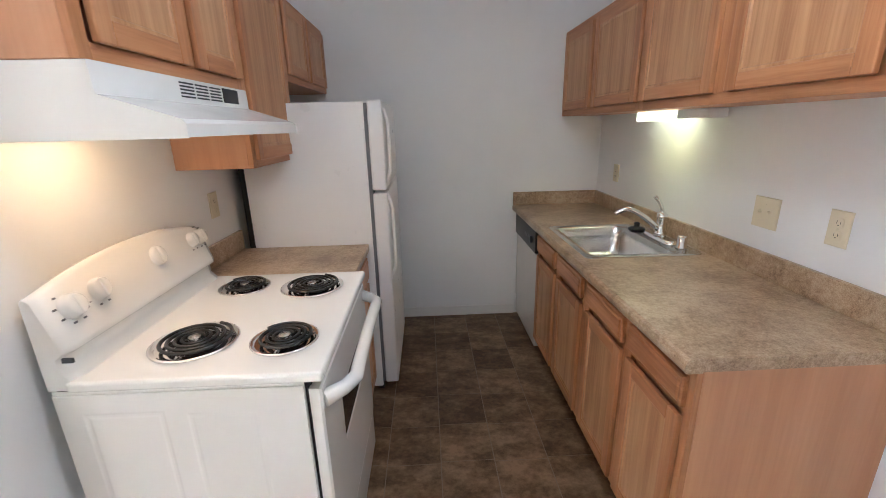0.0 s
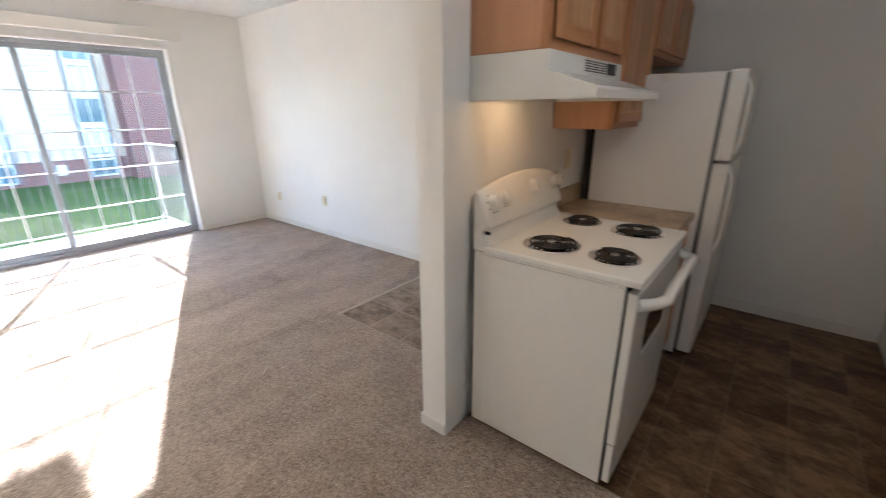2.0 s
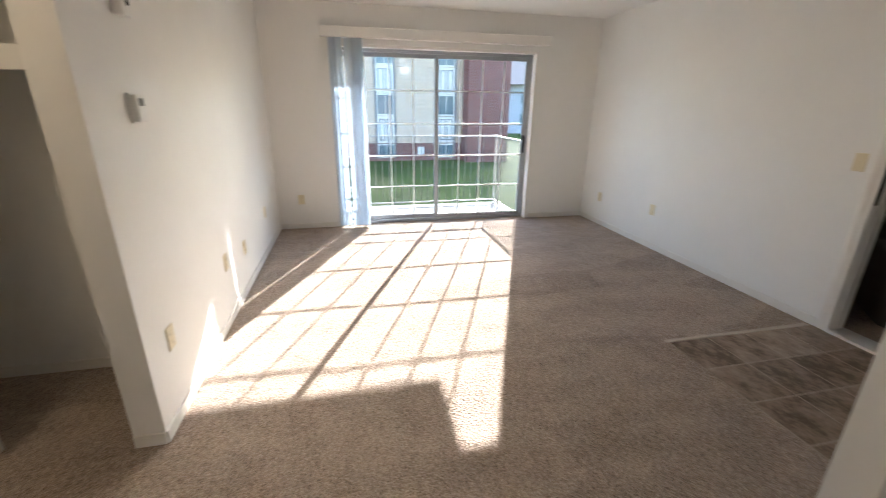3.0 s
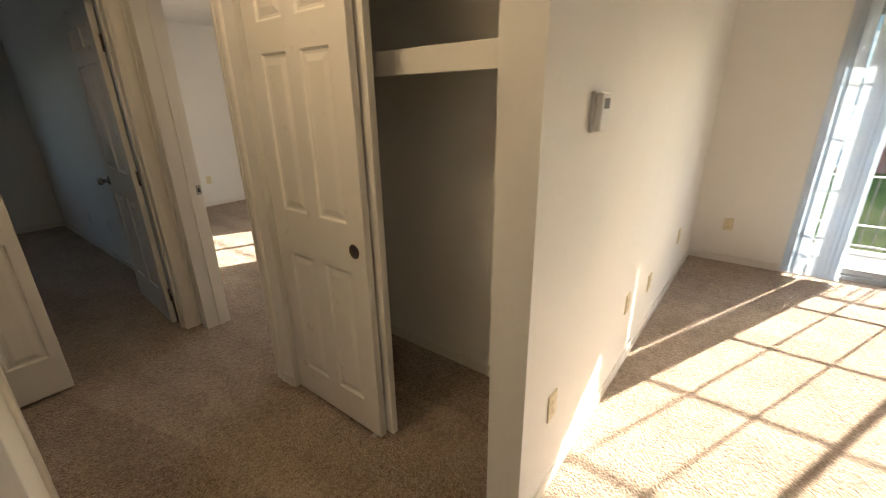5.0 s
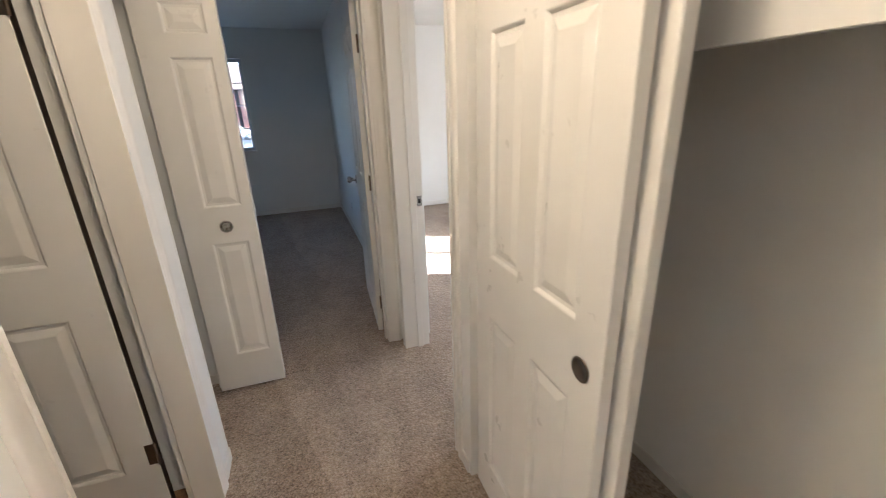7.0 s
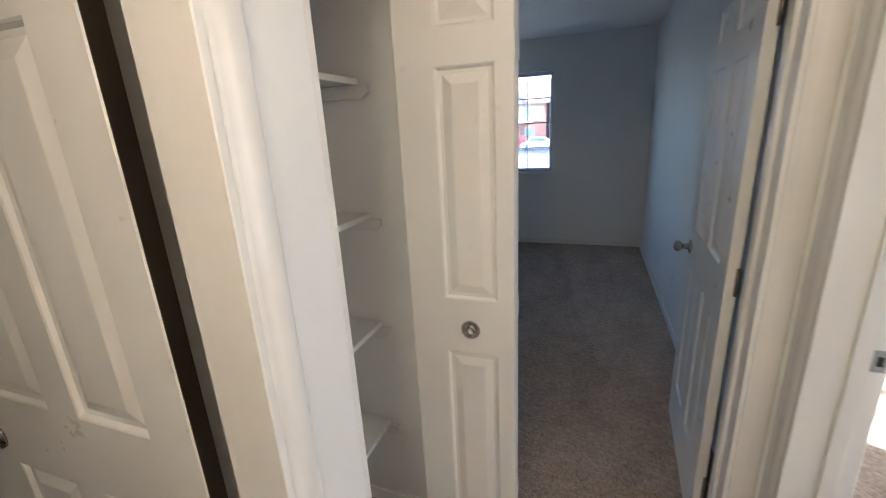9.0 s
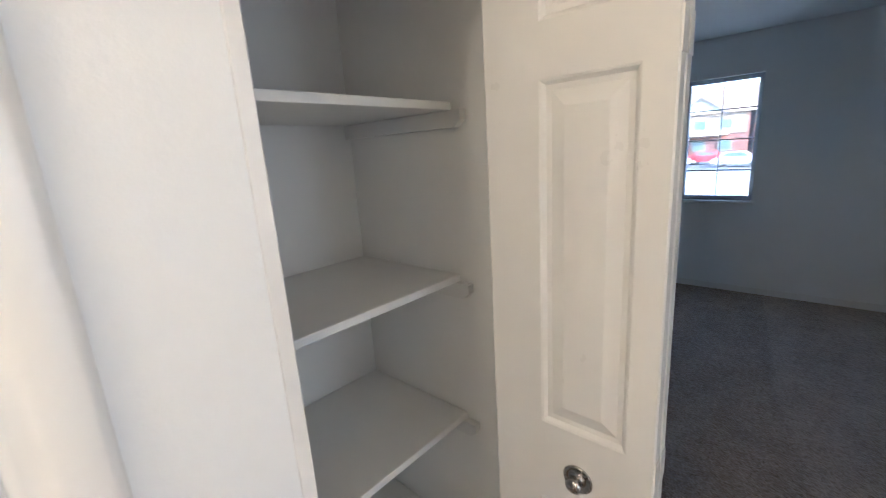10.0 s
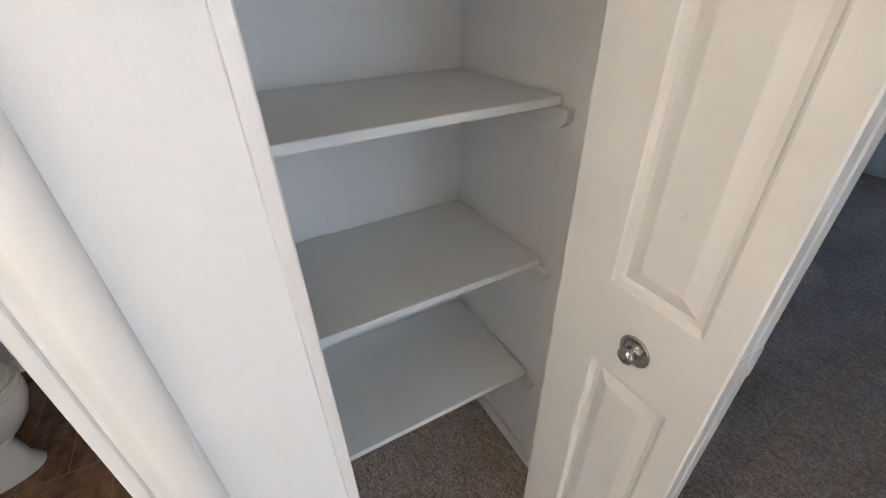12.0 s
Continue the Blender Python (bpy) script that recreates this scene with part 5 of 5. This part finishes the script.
solo("pavement", boxes((-90, -45.9, GZ, 90, -9.5, GZ + 0.03)), DRYGRASS, "pale dry winter lawn before the parking lot", "lawn", kind="structure")


def car(x, y, colour, label, name="car"):
    c = thing(name, label, "car", pose(x, y, GZ + 0.02))
    paint = plain("car_paint", colour, 0.2)
    bm = bmesh.new()
    prism(bm, [(-2.1, 0.35), (-2.15, 0.65), (-2.0, 0.85), (-1.1, 0.95), (1.3, 0.95), (2.0, 0.85), (2.15, 0.62), (2.1, 0.35)], -0.85, 0.85, "y")
    part("body", bm, paint, c)
    bm = bmesh.new()
    prism(bm, [(-1.15, 0.95), (-0.5, 1.45), (0.9, 1.47), (1.6, 0.95)], -0.75, 0.75, "y")
    cb = part("cabin", bm, paint, c)
    for s in (-1, 1):
        bm = bmesh.new()
        prism(bm, [(-0.95, 0.98), (-0.44, 1.38), (0.82, 1.40), (1.36, 0.98)], s * 0.752, s * 0.762, "y")
        part("window", bm, FARGLASS, cb)
        for x2 in (-1.3, 1.3):
            wh = part("wheel", lathe(bmesh.new(), [(0.32, -0.1), (0.32, 0.1), (0.2, 0.11), (0, 0.11)], 18, pose(x2, s * 0.78, 0.32, 90, 0, 0)), BLACK, c)
            part("rim", lathe(bmesh.new(), [(0.19, 0.0), (0.18, 0.02), (0, 0.03)], 14, pose(x2, s * 0.86, 0.32, -90 * s, 0, 0)), ALU, wh)
    return c


for x, y, col, lab in ((4.6, -52.5, (0.75, 0.75, 0.76), "white car parked in the lot"), (11.0, -53.0, (0.72, 0.73, 0.75), "silver white car parked in the lot"), (-0.6, -54.5, (0.55, 0.03, 0.04), "red car parked in the lot"), (7.9, -57.5, (0.5, 0.03, 0.04), "dark red car parked in the lot"),
                       (-6.0, -53.0, (0.6, 0.62, 0.65), "silver car parked in the lot"), (16.0, -54.0, (0.08, 0.10, 0.16), "dark blue car parked in the lot"), (21.0, -53.0, (0.7, 0.7, 0.7), "white car parked in the lot")):
    car(x, y, col, lab)


def town_house(x, w, brick):
    h = thing("town_house", "brick and white townhouse with a gable and windows", "building", pose(x, -80, GZ), "townhouses beyond the parking lot")
    part("wall", boxes((0, -9, 0, w, 0, 6.4)), brick, h)
    part("upper_wall", boxes((0.4, 0, 3.3, w - 0.4, 0.12, 6.4)), TANWALL, h)
    part("roof", prism(bmesh.new(), [(-9.6, 6.3), (0.6, 6.3), (-4.5, 10.4)], -0.4, w + 0.4, "x"), ROOFB, h)
    g = part("gable", prism(bmesh.new(), [(w * 0.22, 6.3), (w * 0.78, 6.3), (w * 0.5, 8.6)], 0.14, 0.3, "y"), WPANEL, h)
    for s in (-1, 1):
        part("gable_edge", prism(bmesh.new(), [(w * (0.5 + s * 0.31), 6.1), (w * (0.5 + s * 0.27), 6.1), (w * 0.5, 8.5), (w * 0.5, 8.9)], 0.1, 0.7, "y"), ROOF, g)
    for z in (0.8, 3.9):
        for k in range(3):
            u = w * (0.16 + 0.27 * k)
            wn = part("window", boxes((u, 0.12, z, u + w * 0.14, 0.2, z + 1.6)), WPANEL, h)
            part("pane", boxes((u + 0.1, 0.2, z + 0.1, u + w * 0.14 - 0.1, 0.23, z + 1.5)), FARGLASS, wn)
    part("balcony", boxes((w * 0.2, 0.12, 3.1, w * 0.8, 1.4, 3.3)), WPANEL, h)
    return h


TANWALL = painted("tan_wall", (0.36, 0.27, 0.22), 0.85, 20, 0.3, 0.1)
ROOFB = painted("brown_shingles", (0.30, 0.22, 0.18), 0.9, 30, 0.4, 0.15)
for k in range(7):
    town_house(-46 + 13.2 * k, 12.6, BRICK)


def bare_tree(x, y, z, height, seed):
    """A leafless tree: a tapered trunk that forks into thinner and thinner limbs."""
    rnd = random.Random(seed)
    t = thing("tree", "bare leafless tree with thin branches", "tree", pose(x, y, z))
    trunk, limbs = bmesh.new(), bmesh.new()
    def grow(p, d, length, r, depth):
        pts, rr = [p], [r]
        for i in range(4):
            d = (d + Vector((rnd.uniform(-1, 1), rnd.uniform(-1, 1), rnd.uniform(-0.3, 0.5))) * 0.16).normalized()
            pts.append(pts[-1] + d * length / 4)
            rr.append(r * (1 - 0.16 * (i + 1)))
        tube(trunk if depth == 0 else limbs, pts, rr, 8 if depth < 2 else 4)
        if depth < 4:
            for k in range(3 if depth < 3 else 2):
                s = pts[2 + k % 3]
                nd = (d + Vector((rnd.uniform(-1, 1), rnd.uniform(-1, 1), rnd.uniform(0, 0.7))) * 0.85).normalized()
                grow(s, nd, length * rnd.uniform(0.55, 0.75), rr[2 + k % 3] * 0.6, depth + 1)
    grow(Vector((0, 0, 0)), Vector((0, 0, 1)), height * 0.42, height * 0.011, 0)
    bark = BARK
    part("trunk", trunk, bark, t)
    part("limbs", limbs, bark, t)
    return t


BARK = painted("bark", (0.13, 0.10, 0.08), 0.9, 40, 0.6, 0.2, 0.01)
bare_tree(9.6, -40.0, GZ, 9.0, 3)
bare_tree(-3.5, -40.0, GZ, 9.5, 5)

# ---- pieces of the floors ----
tiles("floor_kitchen", "dark brown slate-look vinyl kitchen floor", -0.63, 1.312, 1.649, 3.499, 0.25, 0.25, VINYL, GROUT, stagger=0.04, start=0.5)
tiles("floor_entry", "brown slate-look vinyl floor by the entry door", -2.014, 1.60, -0.789, 2.81, 0.305, 0.305, vinyl("entry_vinyl", (0.13, 0.09, 0.062), (0.29, 0.22, 0.165), (0.44, 0.35, 0.27)), painted("entry_joint", (0.46, 0.38, 0.30), 0.6, 90, 0.1), gap=0.0045, stagger=0.0)
tiles("floor_bathroom", "brown slate-look vinyl bathroom floor", -0.60, -3.089, 1.03, -1.461, 0.305, 0.305, vinyl("bath_vinyl", (0.09, 0.046, 0.024), (0.19, 0.105, 0.055), (0.33, 0.20, 0.11)), painted("bath_joint", (0.33, 0.24, 0.16), 0.6, 90, 0.1))
